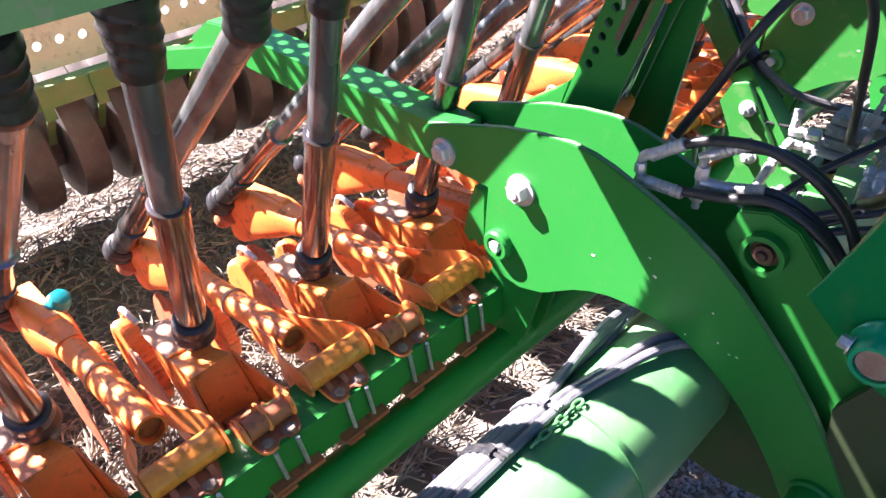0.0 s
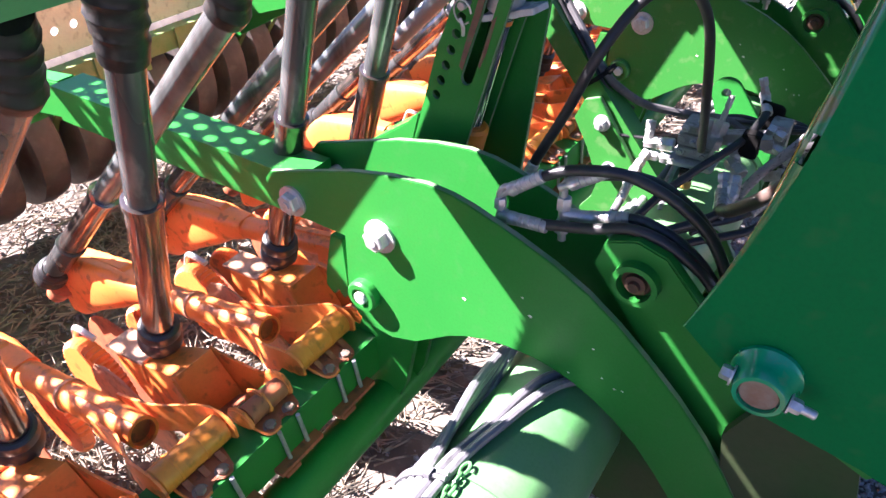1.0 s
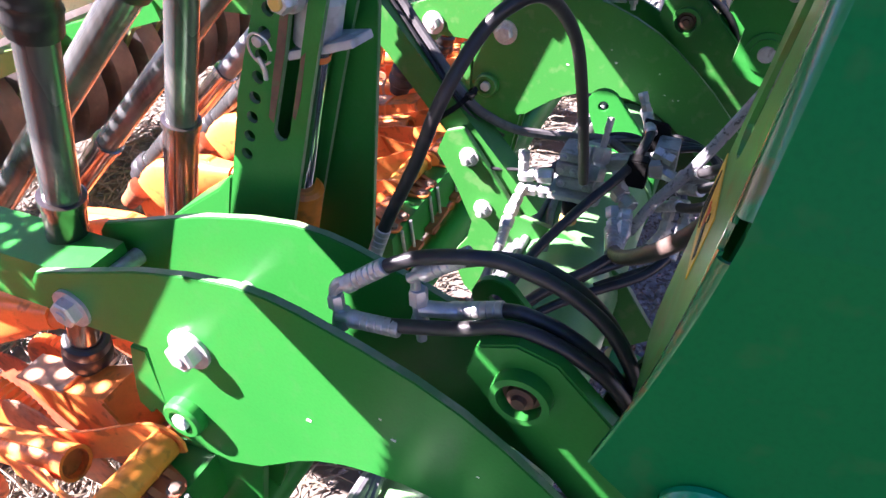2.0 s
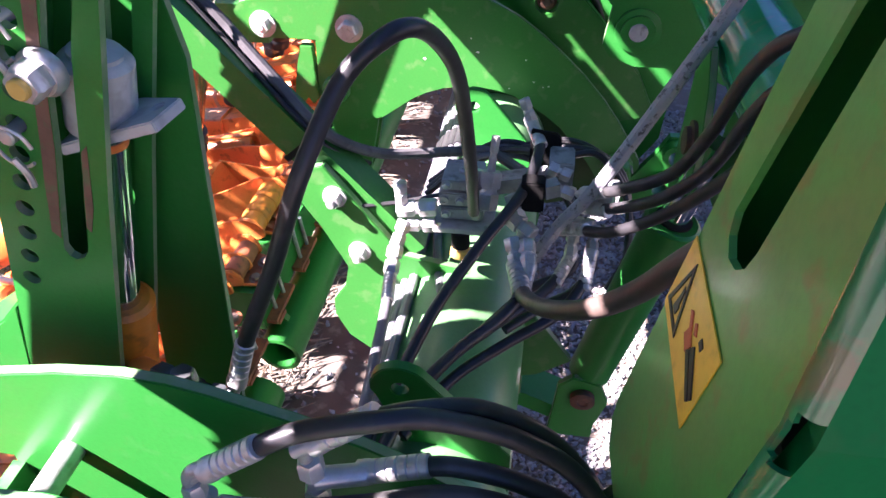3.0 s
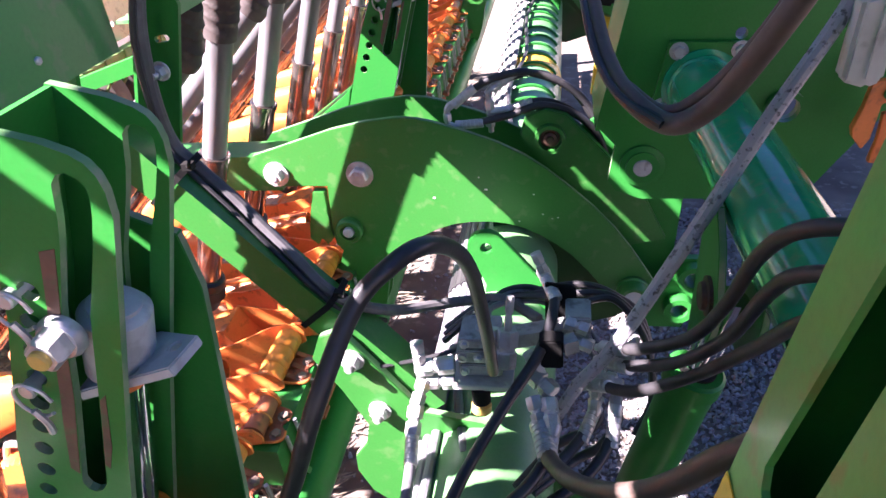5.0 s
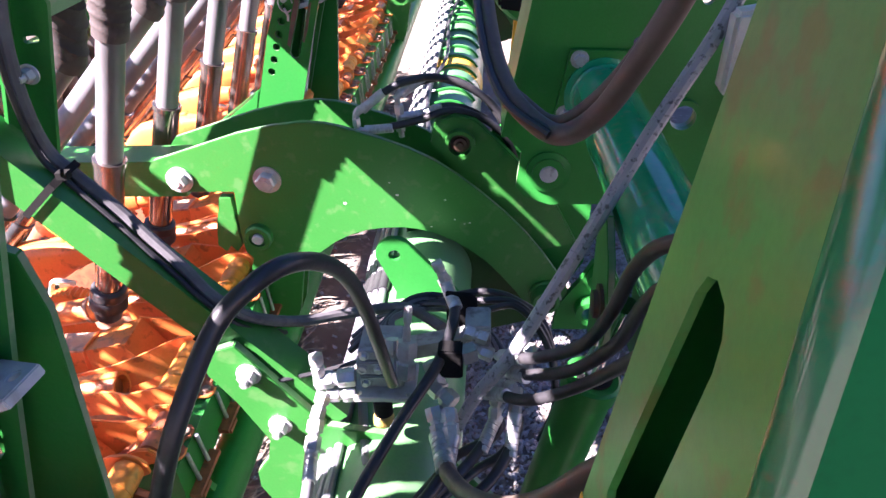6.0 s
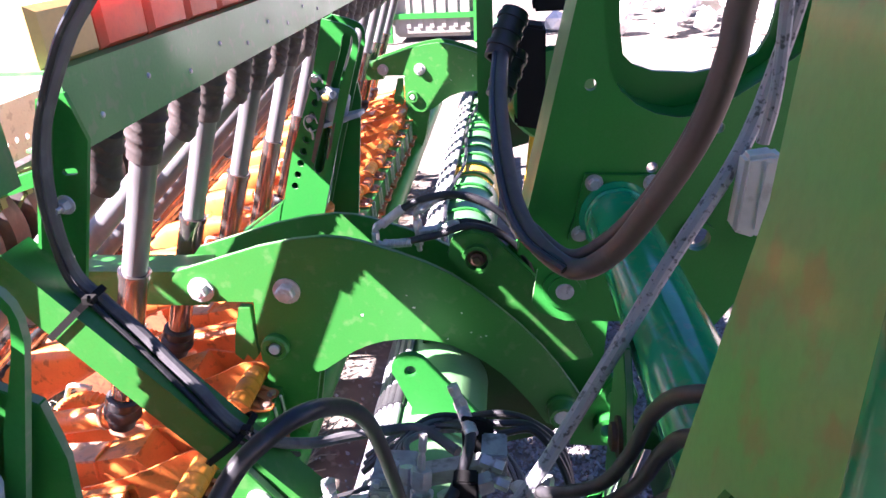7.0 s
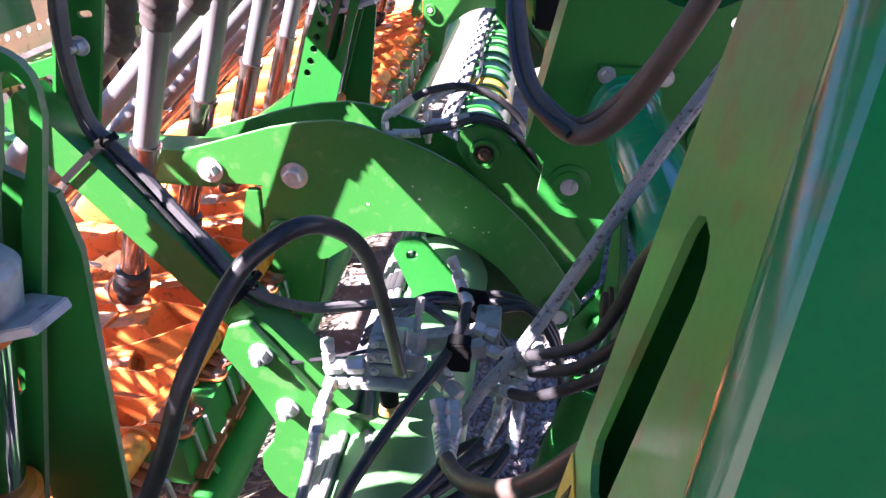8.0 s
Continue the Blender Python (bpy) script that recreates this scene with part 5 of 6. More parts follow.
        part("spacer_lug", bm, RUSTY, c, bevel=0.0012)
    return c


def build_clamp(y):
    """The clamp that holds a coulter to the beam: saddle, two long bolts, strap."""
    c = group_of("beam_clamp", (-0.62, y, 0.46), "rusty orange clamp with two long bolts round the beam", "clamp", "beam clamps")
    bm = fresh()
    slab(bm, [(-0.040, -0.044), (0.004, -0.043), (0.018, -0.041), (0.030, -0.038), (0.037, -0.030), (0.036, -0.018), (0.026, -0.008), (0.027, 0.000), (0.034, 0.006), (0.034, 0.020), (0.026, 0.028), (0.008, 0.034), (-0.020, 0.042), (-0.040, 0.042)], 0.0795, 0.0835, "z")
    part("saddle", bm, RUSTY, c, bevel=0.0012)
    bm = fresh()
    sweep(bm, [(-0.02, -0.044, 0.090), (0.008, -0.043, 0.086), (0.028, -0.039, 0.083), (0.036, -0.030, 0.082), (0.035, -0.017, 0.082)], 0.0022, 6, 3)
    part("saddle_lip", bm, ORANGE, c)
    bm = fresh()
    bar(bm, (0.042, -0.046, 0.010), (0.042, 0.040, 0.010), 0.018, 0.008)
    bar(bm, (0.046, -0.040, 0.003), (0.046, -0.012, 0.003), 0.014, 0.008)
    part("strap", bm, RUSTY, c, bevel=0.002)
    for dy, dx in ((-0.025, 0.012), (0.012, 0.008)):
        bm = fresh()
        cyl(bm, (0.0385, dy, 0.079), (0.040, dy + 0.008, 0.002), 0.0034, seg=10)
        bolt = part("long_bolt", bm, ZINC, c, "zinc threaded bolt")
        bm = fresh()
        hexhead(bm, (0.023, dy, 0.0825), (0.15, 0, 1), 0.0135, 0.006, 0.0012)
        part("nut", bm, DIRTZINC, bolt, "dirty nut")
        bm = fresh()
        hexhead(bm, (0.040, dy + 0.008, 0.006), (0, 0, -1), 0.013, 0.008)
        part("nut", bm, ZINC, bolt)
    return c


LONG_Y = [0.50 + 0.25 * i for i in range(-5, 16)]
SHORT_Y = [0.375 + 0.25 * i for i in range(-5, 16)]
short_coulter, long_coulter, clamp = build_short_coulter(0.375), build_long_coulter(0.50), build_clamp(0.375)
for y in SHORT_Y:
    if abs(y - 0.375) > 0.01:
        copy_thing(short_coulter, Matrix.Translation((-0.62, y, 0.46)))
        if not 1.3 < y < 1.45 and abs(y - 1.625) > 0.01:
            copy_thing(pale_short if y > 1.4 else short_tube, Matrix.Translation((0, y + 0.010 + 0.03 * (y > 1.5) + {0.625: -0.014, 1.125: -0.050}.get(y, 0.0), 0)))
        copy_thing(clamp, Matrix.Translation((-0.62, y, 0.46)))
for y in LONG_Y:
    if abs(y - 0.50) > 0.01:
        copy_thing(long_coulter, Matrix.Translation((-0.62, y, 0.46)))
        if not 1.3 < y < 1.45 and abs(y - 1.50) > 0.01:
            copy_thing(pale_long if y > 1.4 else long_tube, Matrix.Translation((0, y - 0.005 + 0.05 * (y > 1.4) - 0.025 * (1.2 < y < 1.3), 0)))
    copy_thing(clamp, Matrix.Translation((-0.62, y, 0.46)))


# ---- roller behind the coulters ----
def build_roller():
    r = group_of("packer_roller", (-2.22, 1.5, 0.355), "brown rubber ring packer roller raised on the lift arms", "roller")
    bm = fresh()
    cyl(bm, (0, -2.2, 0), (0, 3.0, 0), 0.12, seg=32)
    part("drum", bm, TYRE, r)
    for i in range(34):
        y = -2.1 + 0.145 * i
        bm = fresh()
        turned(bm, (0, y, 0), (0, 1, 0), [(0.0, 0.122), (0.003, 0.212), (0.010, 0.228), (0.05, 0.236), (0.092, 0.228), (0.100, 0.212), (0.103, 0.122)], 40)
        part("ring", bm, TYRE, r, "worn rubber roller ring")
    for y in (-0.645, 0.320):
        bm = fresh()
        bar(bm, (0.0, y, 0.03), (0.62, y, 0.33), 0.012, 0.06)
        part("axle_arm", bm, GREEN, r)
    return r


build_roller()


def build_scraper():
    s = group_of("scraper_rail", (-2.0, 1.5, 0.5), "faded green scraper rail with clamps and a pale perforated sheet", "rail")
    bm = fresh()
    bar(bm, (0, -2.2, 0.04), (0, 3.0, 0.04), 0.05, 0.06)
    part("rail", bm, OLIVE, s, bevel=0.004)
    for i in range(35):
        y = -2.12 + 0.145 * i
        bm = fresh()
        bar(bm, (0.030, y, 0.075), (0.030, y, -0.02), 0.03, 0.008, (1, 0, 0))
        bar(bm, (0.030, y, 0.0), (-0.09, y, -0.14), 0.022, 0.006, (1, 0, 0))
        part("scraper_clamp", bm, OLIVE, s)
    holes = [slot2(-2.15 + 0.062 * i, 0.149 + 0.004 * (i % 2), -2.146 + 0.062 * i, 0.153 + 0.004 * (i % 2), 0.0105, 4) for i in range(83)]
    bm = fresh()
    slab(bm, [(-2.2, 0.08), (3.0, 0.08), (3.0, 0.30), (-2.2, 0.30)], -0.06, -0.055, "x", holes=holes)
    part("perforated_sheet", bm, IVORY, s)
    for y in (-1.6, -0.65, 0.315, 1.28, 2.24):
        bm = fresh()
        bar(bm, (0.0, y, 0.05), (0.5, y, 0.20), 0.05, 0.05)
        part("holder", bm, GREEN, s)
    for y in (-2.0, 2.9):
        bm = fresh()
        bar(bm, (-0.1, y, 0.06), (-0.2, y, -0.26), 0.04, 0.05)
        part("end_arm", bm, OLIVE, s)


build_scraper()


# ---- hoses and valves ----
def hose(name, pts, r, mat, label, ends=(), steps=8, seg=12, category="hose", group="hydraulic hoses"):
    """A hose with crimped sleeves at its ends where asked."""
    h = group_of(name, pts[0], label, category, group)
    rel = [Vector(p) - Vector(pts[0]) for p in pts]
    bm = fresh()
    sweep(bm, rel, r, seg, steps)
    part("jacket", bm, mat, h)
    path = smooth_path(rel, steps)
    for which in ends:
        seq = path if which == "start" else path[::-1]
        a, d = seq[0], (seq[1] - seq[0]).normalized()
        bm = fresh()
        prof = []
        for i in range(6):
            prof += [(0.007 * i, r * 1.22), (0.007 * i + 0.005, r * 1.22), (0.007 * i + 0.006, r * 1.10)]
        turned(bm, a, d, [(-0.022, r * 0.7), (-0.008, r * 0.7), (-0.008, r * 1.3), (-0.001, r * 1.3)] + prof, 16)
        part("crimp_sleeve", bm, ZINC, h, "ribbed zinc crimp sleeve")
    return h


def build_hose_bundle():
    """Feed lines strapped along the top of the frame tube."""
    rnd = random.Random(3)
    for i in range(6):
        a = 0.36 + 0.152 * i
        R = TR + 0.0075
        x, z = TX - R * math.sin(a), TZ + R * math.cos(a)
        pts = [(x, y, z + 0.001 * rnd.random()) for y in (-1.0, -0.4, 0.1, 0.4, 0.60)]
        if i < 2:
            pts += [(x + 0.02, 0.70, z + 0.008), (TX + 0.02 - 0.02 * i, 0.80, TZ + R + 0.004), (TX + 0.085 - 0.02 * i, 0.87, TZ + R - 0.03), (TX + 0.135, 0.91, TZ + 0.03)]
        else:
            x2 = x + 0.012 * (i - 3.5)
            pts += [(x2, 0.75, z + 0.012), (x2, 0.88, z + 0.016 * (i - 2)), (x2 + 0.02, 1.02, z + 0.01), (x, 1.2, z)]
            pts += [(x, 1.6, z), (x - 0.006, 1.85, z - 0.002), (x, 2.3, z), (x, 3.0, z), (x, 4.2, z)]
        hose("feed_line", pts, 0.0067, DUSTHOSE, "dusty grey feed line strapped along the frame tube", (), 8, 10, "hose", "feed lines")
        if i > 0:
            bm = fresh()
            hollow(bm, (x, 1.615 + 0.006 * i, z), (x, 1.672 + 0.004 * i, z), 0.0092, 0.0065, 12)
            single("line_sleeve", bm, RUBBER, (0, 0, 0), "short black rubber sleeve on a feed line", "hose sleeve", "line sleeves")
        if i == 1:
            hose("feed_line", [(x + 0.03, 1.26, z - 0.002), (x + 0.004, 1.40, z + 0.002), (x, 1.6, z), (x - 0.004, 1.85, z), (x, 2.3, z), (x, 3.0, z)], 0.0067, DUSTHOSE,
                 "dusty grey feed line strapped along the frame tube", (), 8, 10, "hose", "feed lines")
    # straps
    for y in (0.02, 0.50, 0.60, 2.5, 2.95, 3.4):
        bm = fresh()
        loop = [(TX - (TR + 0.0165) * math.sin(a), y, TZ + (TR + 0.0165) * math.cos(a)) for a in [0.26 + 0.12 * k for k in range(9)]]
        sweep(bm, loop, 0.003, 6, 2)
        sweep(bm, [(p[0], p[1] + 0.007, p[2]) for p in loop], 0.003, 6, 2)
        block(bm, (loop[2][0], y, loop[2][2] + 0.005), (0.010, 0.012, 0.008))
        single("cable_tie", bm, RUBBER if y < 0.55 else DUSTHOSE, (0, 0, 0), "plastic cable tie round the feed lines", "cable tie", "cable ties")
    # short chain lying on the tube
    bm = fresh()
    a = Vector((TX - 0.022, 0.541, TZ + TR + 0.003))
    b = Vector((TX - 0.020, 0.635, TZ + TR + 0.006))
    for i in range(6):
        c = a + (b - a) * (i + 0.5) / 6
        flat = i % 2
        loop = [c + Vector((0.0045 * math.cos(t) * (1 if flat else 0.2), 0.0095 * math.sin(t), 0.0045 * math.cos(t) * (0.2 if flat else 1))) for t in [0.7 * k for k in range(10)]]
        sweep(bm, loop, 0.0021, 6, 2)
    single("chain", bm, TUBE, (0, 0, 0), "short green painted chain on the frame tube", "chain")


build_hose_bundle()


def build_line_comb():
    """Small rubber line cross-pieces over the far stretch of the tube."""
    bm = fresh()
    for i in range(14):
        y = 2.35 + 0.095 * i
        loop = [(TX + (TR + 0.004) * math.sin(a), y + 0.01 * math.sin(3 * a), TZ + (TR + 0.004) * math.cos(a)) for a in [-1.3 + 0.16 * k for k in range(15)]]
        sweep(bm, loop, 0.004, 6, 2)
    single("strap_row", bm, GREEN, (0, 0, 0), "row of green straps round the frame tube", "strap", kind="stuff")
    for k in range(5):
        a = -1.15 + 0.17 * k
        pts = [(TX + (TR + 0.013) * math.sin(a), y, TZ + (TR + 0.013) * math.cos(a)) for y in (2.0, 2.6, 3.2, 3.9)]
        hose("feed_line", pts, 0.009, SUNLITHOSE, "dusty feed line in a sunlit tone strapped along the frame tube", (), 6, 8, "hose", "feed lines")
    pts = [(TX - 0.02, 2.2, TZ + TR + 0.012), (TX - 0.045, 2.5, TZ + TR + 0.014), (TX - 0.015, 2.8, TZ + TR + 0.013), (TX - 0.03, 3.2, TZ + TR + 0.013), (TX, 3.6, TZ + TR + 0.014)]
    hose("black_cable", pts, 0.006, RUBBER, "thin black cable lying on the frame tube", (), 8, 8, "cable", "cables")


build_line_comb()

# hoses of the two arms: elbows near the top edge, then over towards the plates
for dy in (0.0, REPEAT):
    hose("hydraulic_hose", [(-0.352, 0.836 + dy, 0.893), (-0.332, 0.838 + dy, 0.908), (-0.296, 0.845 + dy, 0.928), (-0.25, 0.853 + dy, 0.937), (-0.218, 0.864 + dy, 0.930), (-0.170, 0.873 + dy, 0.907),
                            (-0.128, 0.876 + dy, 0.868), (-0.095, 0.87 + dy, 0.80), (-0.08, 0.86 + dy, 0.72)], 0.0066, RUBBER, "black hydraulic hose on the lifting linkage", ("start",))
    hose("hydraulic_hose", [(-0.348, 0.831 + dy, 0.853), (-0.325, 0.832 + dy, 0.855), (-0.259, 0.840 + dy, 0.867), (-0.211, 0.846 + dy, 0.880), (-0.164, 0.850 + dy, 0.868), (-0.119, 0.855 + dy, 0.833),
                            (-0.09, 0.86 + dy, 0.77), (-0.075, 0.86 + dy, 0.70)], 0.0066, RUBBER, "black hydraulic hose on the lifting linkage", ("start",))
    hose("hydraulic_hose", [(-0.285, 0.852 + dy, 0.914), (-0.264, 0.857 + dy, 0.926), (-0.228, 0.869 + dy, 0.930), (-0.19, 0.885 + dy, 0.915), (-0.145, 0.892 + dy, 0.878), (-0.105, 0.89 + dy, 0.81), (-0.09, 0.885 + dy, 0.74)],
         0.0066, RUBBER, "black hydraulic hose on the lifting linkage", ("start",))
    hose("hydraulic_hose", [(-0.262, 0.862 + dy, 0.868), (-0.235, 0.864 + dy, 0.876), (-0.205, 0.866 + dy, 0.880), (-0.160, 0.870 + dy, 0.862), (-0.120, 0.875 + dy, 0.82), (-0.095, 0.875 + dy, 0.75)],
         0.0066, RUBBER, "black hydraulic hose on the lifting linkage", ("start",))
    f = group_of("elbow_fitting", (-0.365, 0.833 + dy, 0.855), "zinc elbow fittings on top of the lifting linkage", "pipe fitting", "elbow fittings")
    bm = fresh()
    sweep(bm, [(0.016, 0.002, 0.039), (0.001, 0.001, 0.036), (-0.006, 0.0, 0.026), (-0.006, 0.0, 0.008), (0.0, 0.0, -0.002), (0.017, -0.002, -0.002)], 0.0043, 12, 5)
    part("elbow", bm, ZINC, f)
    bm = fresh()
    hexhead(bm, (-0.005, 0.0, 0.006), (0, 0, 1), 0.0135, 0.014)
    part("hex_nut", bm, ZINC, f)
    bm = fresh()
    cyl(bm, (-0.005, 0.0, -0.02), (-0.003, 0.004, 0.0), 0.008)
    part("stem", bm, ZINC, f)
    g = group_of("elbow_fitting", (-0.296, 0.852 + dy, 0.84), "upright zinc fitting with an elbow into a hose", "pipe fitting", "elbow fittings")
    bm = fresh()
    sweep(bm, [(0.011, 0, 0.074), (0.001, 0, 0.070), (-0.003, 0, 0.060), (-0.002, 0, 0.02), (0.0, 0, -0.01)], 0.0050, 12, 5)
    part("elbow", bm, ZINC, g)
    for z in (0.002, 0.034):
        bm = fresh()
        hexhead(bm, (-0.001, 0, z), (0, 0, 1), 0.0155, 0.016)
        part("hex_nut", bm, ZINC, g)
    bm = fresh()
    cyl(bm, (0.0, 0, 0.028), (0.032, 0.008, 0.028), 0.0075)
    part("side_branch", bm, ZINC, g)

# loop hose from the small ram to the valves
hose("hydraulic_hose", [(-0.412, 0.970, 0.803), (-0.398, 0.978, 0.845), (-0.362, 0.985, 0.925), (-0.334, 0.995, 0.998), (-0.310, 1.035, 1.050), (-0.284, 1.053, 1.074), (-0.266, 1.077, 1.074),
                        (-0.256, 1.12, 1.044), (-0.249, 1.155, 1.004), (-0.247, 1.19, 0.945), (-0.246, 1.23, 0.856), (-0.249, 1.28, 0.762)], 0.0070, RUBBER, "thick black hydraulic hose bent in a high loop", ("start",))

FITTINGS = [
    ((-0.300, 1.310, 0.742), (-0.350, 1.305, 0.738), 0.0112), ((-0.302, 1.308, 0.716), (-0.338, 1.305, 0.716), 0.0105), ((-0.340, 1.303, 0.722), (-0.349, 1.280, 0.697), 0.0095),
    ((-0.349, 1.280, 0.697), (-0.3505, 1.250, 0.677), 0.0100), ((-0.346, 1.312, 0.775), (-0.344, 1.306, 0.747), 0.0090),
    ((-0.228, 1.315, 0.848), (-0.232, 1.300, 0.805), 0.0050), ((-0.231, 1.302, 0.808), (-0.234, 1.285, 0.765), 0.0125), ((-0.250, 1.312, 0.802), (-0.251, 1.297, 0.766), 0.0088),
    ((-0.165, 1.330, 0.802), (-0.138, 1.325, 0.794), 0.0095), ((-0.165, 1.330, 0.778), (-0.132, 1.320, 0.770), 0.0090),
    ((-0.207, 1.300, 0.778), (-0.194, 1.288, 0.752), 0.0095), ((-0.203, 1.290, 0.752), (-0.177, 1.268, 0.742), 0.0120), ((-0.184, 1.262, 0.740), (-0.178, 1.231, 0.722), 0.0105),
    ((-0.201, 1.264, 0.740), (-0.191, 1.236, 0.719), 0.0100), ((-0.112, 1.300, 0.800), (-0.085, 1.290, 0.806), 0.0090), ((-0.115, 1.300, 0.780), (-0.088, 1.290, 0.785), 0.0090),
    ((-0.130, 1.295, 0.748), (-0.106, 1.285, 0.752), 0.0085), ((-0.203, 1.400, 0.852), (-0.191, 1.393, 0.826), 0.0075),
    ((-0.128, 1.292, 0.738), (-0.130, 1.275, 0.709), 0.0078), ((-0.105, 1.287, 0.752), (-0.107, 1.260, 0.728), 0.0078)]


def build_valves():
    v = group_of("valve_block", (-0.28, 1.33, 0.70), "grey hydraulic valve block crowded with zinc fittings", "valve block")
    o = Vector((-0.28, 1.33, 0.70))
    # the block is a stack of sections, bolted to a flange
    for z, w, h in ((0.034, 0.054, 0.020), (0.056, 0.058, 0.022), (0.077, 0.050, 0.016)):
        bm = fresh()
        block(bm, (0.012, 0.004, z), (w, 0.050, h - 0.002))
        part("section", bm, DARKCAST, v, bevel=0.0016)
    bm = fresh()
    slab(bm, [(-0.022, -0.034), (0.048, -0.034), (0.052, -0.028), (0.052, 0.030), (-0.026, 0.030), (-0.026, -0.028)], 0.012, 0.020, "z", holes=[ring2(-0.017, -0.026, 0.003, 10), ring2(0.044, -0.026, 0.003, 10)])
    part("flange", bm, CAST, v, bevel=0.001)
    for x, z in ((-0.008, 0.034), (0.030, 0.034), (0.010, 0.056), (-0.006, 0.078), (0.028, 0.077)):
        bm = fresh()
        hexhead(bm, (x, -0.021, z), (0, -1, 0), 0.008, 0.005, 0.001)
        part("section_bolt", bm, ZINC, v)
    bm = fresh()
    block(bm, (0.130, 0.015, 0.085), (0.030, 0.040, 0.050))
    part("second_body", bm, DARKCAST, v, bevel=0.002)
    bm = fresh()
    slab(bm, [(0.090, 0.062), (0.126, 0.062), (0.130, 0.068), (0.128, 0.118), (0.122, 0.124), (0.090, 0.128)], 0.038, 0.044)
    part("mounting_plate", bm, BLACK, v, "dark painted mounting plate", bevel=0.0015)
    bm = fresh()
    bar(bm, (0.040, 0.012, 0.060), (0.116, 0.016, 0.076), 0.022, 0.020)
    part("bridge", bm, DARKCAST, v, bevel=0.002)
    bm = fresh()
    block(bm, (0.099, -0.030, 0.082), (0.028, 0.022, 0.042))
    coil = part("coil", bm, BLACK, v, "black solenoid coil", bevel=0.002)
    bm = fresh()
    bar(bm, (0.112, -0.030, 0.088), (0.128, -0.024, 0.090), 0.016, 0.018)
    part("coil_plug", bm, DARKCAST, coil, bevel=0.001)
    bm = fresh()
    cyl(bm, (0.012, -0.030, -0.012), (0.011, -0.026, 0.012), 0.012, chamfer=0.002)
    part("knob", bm, BLACK, v, "black knob")
    bm = fresh()
    cyl(bm, (0.011, -0.034, -0.026), (0.012, -0.030, -0.011), 0.0130, chamfer=0.003)
    part("cap", bm, BRASS, v, "amber cap")
    for x, y, z in ((0.022, -0.021, 0.056), (-0.010, -0.021, 0.056), (0.012, 0.0, 0.085)):
        bm = fresh()
        turned(bm, (x, y, z), (0, -1, 0) if z < 0.08 else (0, 0, 1), [(0, 0.006), (0.004, 0.006), (0.004, 0.003), (0.002, 0.003)], 12)
        part("plug", bm, ZINC, v, "recessed zinc plug")
    for a, b, r in FITTINGS:
        a, b = Vector(a) - o, Vector(b) - o
        d = (b - a).normalized()
        n = (b - a).length
        bm = fresh()
        rings(bm, [circle(a + d * q * n, *frame_of(d)[1:], r * k, 6) for q, k in ((0, 0.95), (0.04, 1.05), (0.40, 1.05), (0.44, 0.95))])
        turned(bm, a + d * n * 0.42, d, [(0, r * 0.75), (n * 0.14, r * 0.75)], 14)
        rings(bm, [circle(a + d * q * n, *frame_of(d)[1:], r * k, 6) for q, k in ((0.55, 0.9), (0.58, 1.0), (0.96, 1.0), (1.0, 0.9))])
        part("fitting", bm, ZINC, v, "zinc hex fitting")
    return v


build_valves()

for pts in ([(-0.131, 1.285, 0.714), (-0.123, 1.275, 0.702), (-0.134, 1.265, 0.688), (-0.161, 1.255, 0.680), (-0.181, 1.245, 0.670), (-0.22, 1.20, 0.655)],
            [(-0.106, 1.285, 0.714), (-0.101, 1.275, 0.700), (-0.109, 1.265, 0.684), (-0.125, 1.255, 0.667), (-0.151, 1.245, 0.655), (-0.20, 1.20, 0.648)]):
    hose("hydraulic_hose", pts, 0.0058, RUBBER, "black hydraulic hose at the valve block")
RB = "black hydraulic hose at the valve block"
LEFT = [(-0.3505, 1.248, 0.676), (-0.348, 1.225, 0.672), (-0.345, 1.19, 0.667), (-0.343, 1.14, 0.660), (-0.338, 1.06, 0.656), (-0.335, 0.95, 0.652)]
hose("hydraulic_hose", LEFT, 0.0068, DUSTHOSE, "dusty hose with zinc sleeves along the frame tube", ("start",))
hose("hydraulic_hose", [(-0.191, 1.393, 0.823), (-0.178, 1.355, 0.812), (-0.194, 1.29, 0.788), (-0.234, 1.22, 0.761), (-0.272, 1.15, 0.730), (-0.300, 1.09, 0.690), (-0.325, 1.02, 0.662), (-0.33, 0.95, 0.655)],
     0.0068, RUBBER, RB, ("start",))
hose("hydraulic_hose", [(-0.178, 1.229, 0.721), (-0.183, 1.205, 0.708), (-0.205, 1.165, 0.703), (-0.245, 1.12, 0.695), (-0.285, 1.07, 0.673), (-0.31, 1.0, 0.656)], 0.0072, RUBBER, RB, ("start",))
hose("hydraulic_hose", [(-0.130, 1.274, 0.708), (-0.141, 1.25, 0.700), (-0.168, 1.21, 0.695), (-0.215, 1.16, 0.692), (-0.26, 1.11, 0.680), (-0.295, 1.05, 0.660), (-0.315, 0.98, 0.654)], 0.0066, RUBBER, RB, ("start",))
hose("hydraulic_hose", [(-0.107, 1.259, 0.727), (-0.112, 1.235, 0.708), (-0.140, 1.195, 0.690), (-0.195, 1.15, 0.680), (-0.25, 1.10, 0.668), (-0.29, 1.03, 0.655)], 0.0066, RUBBER, RB, ("start",))
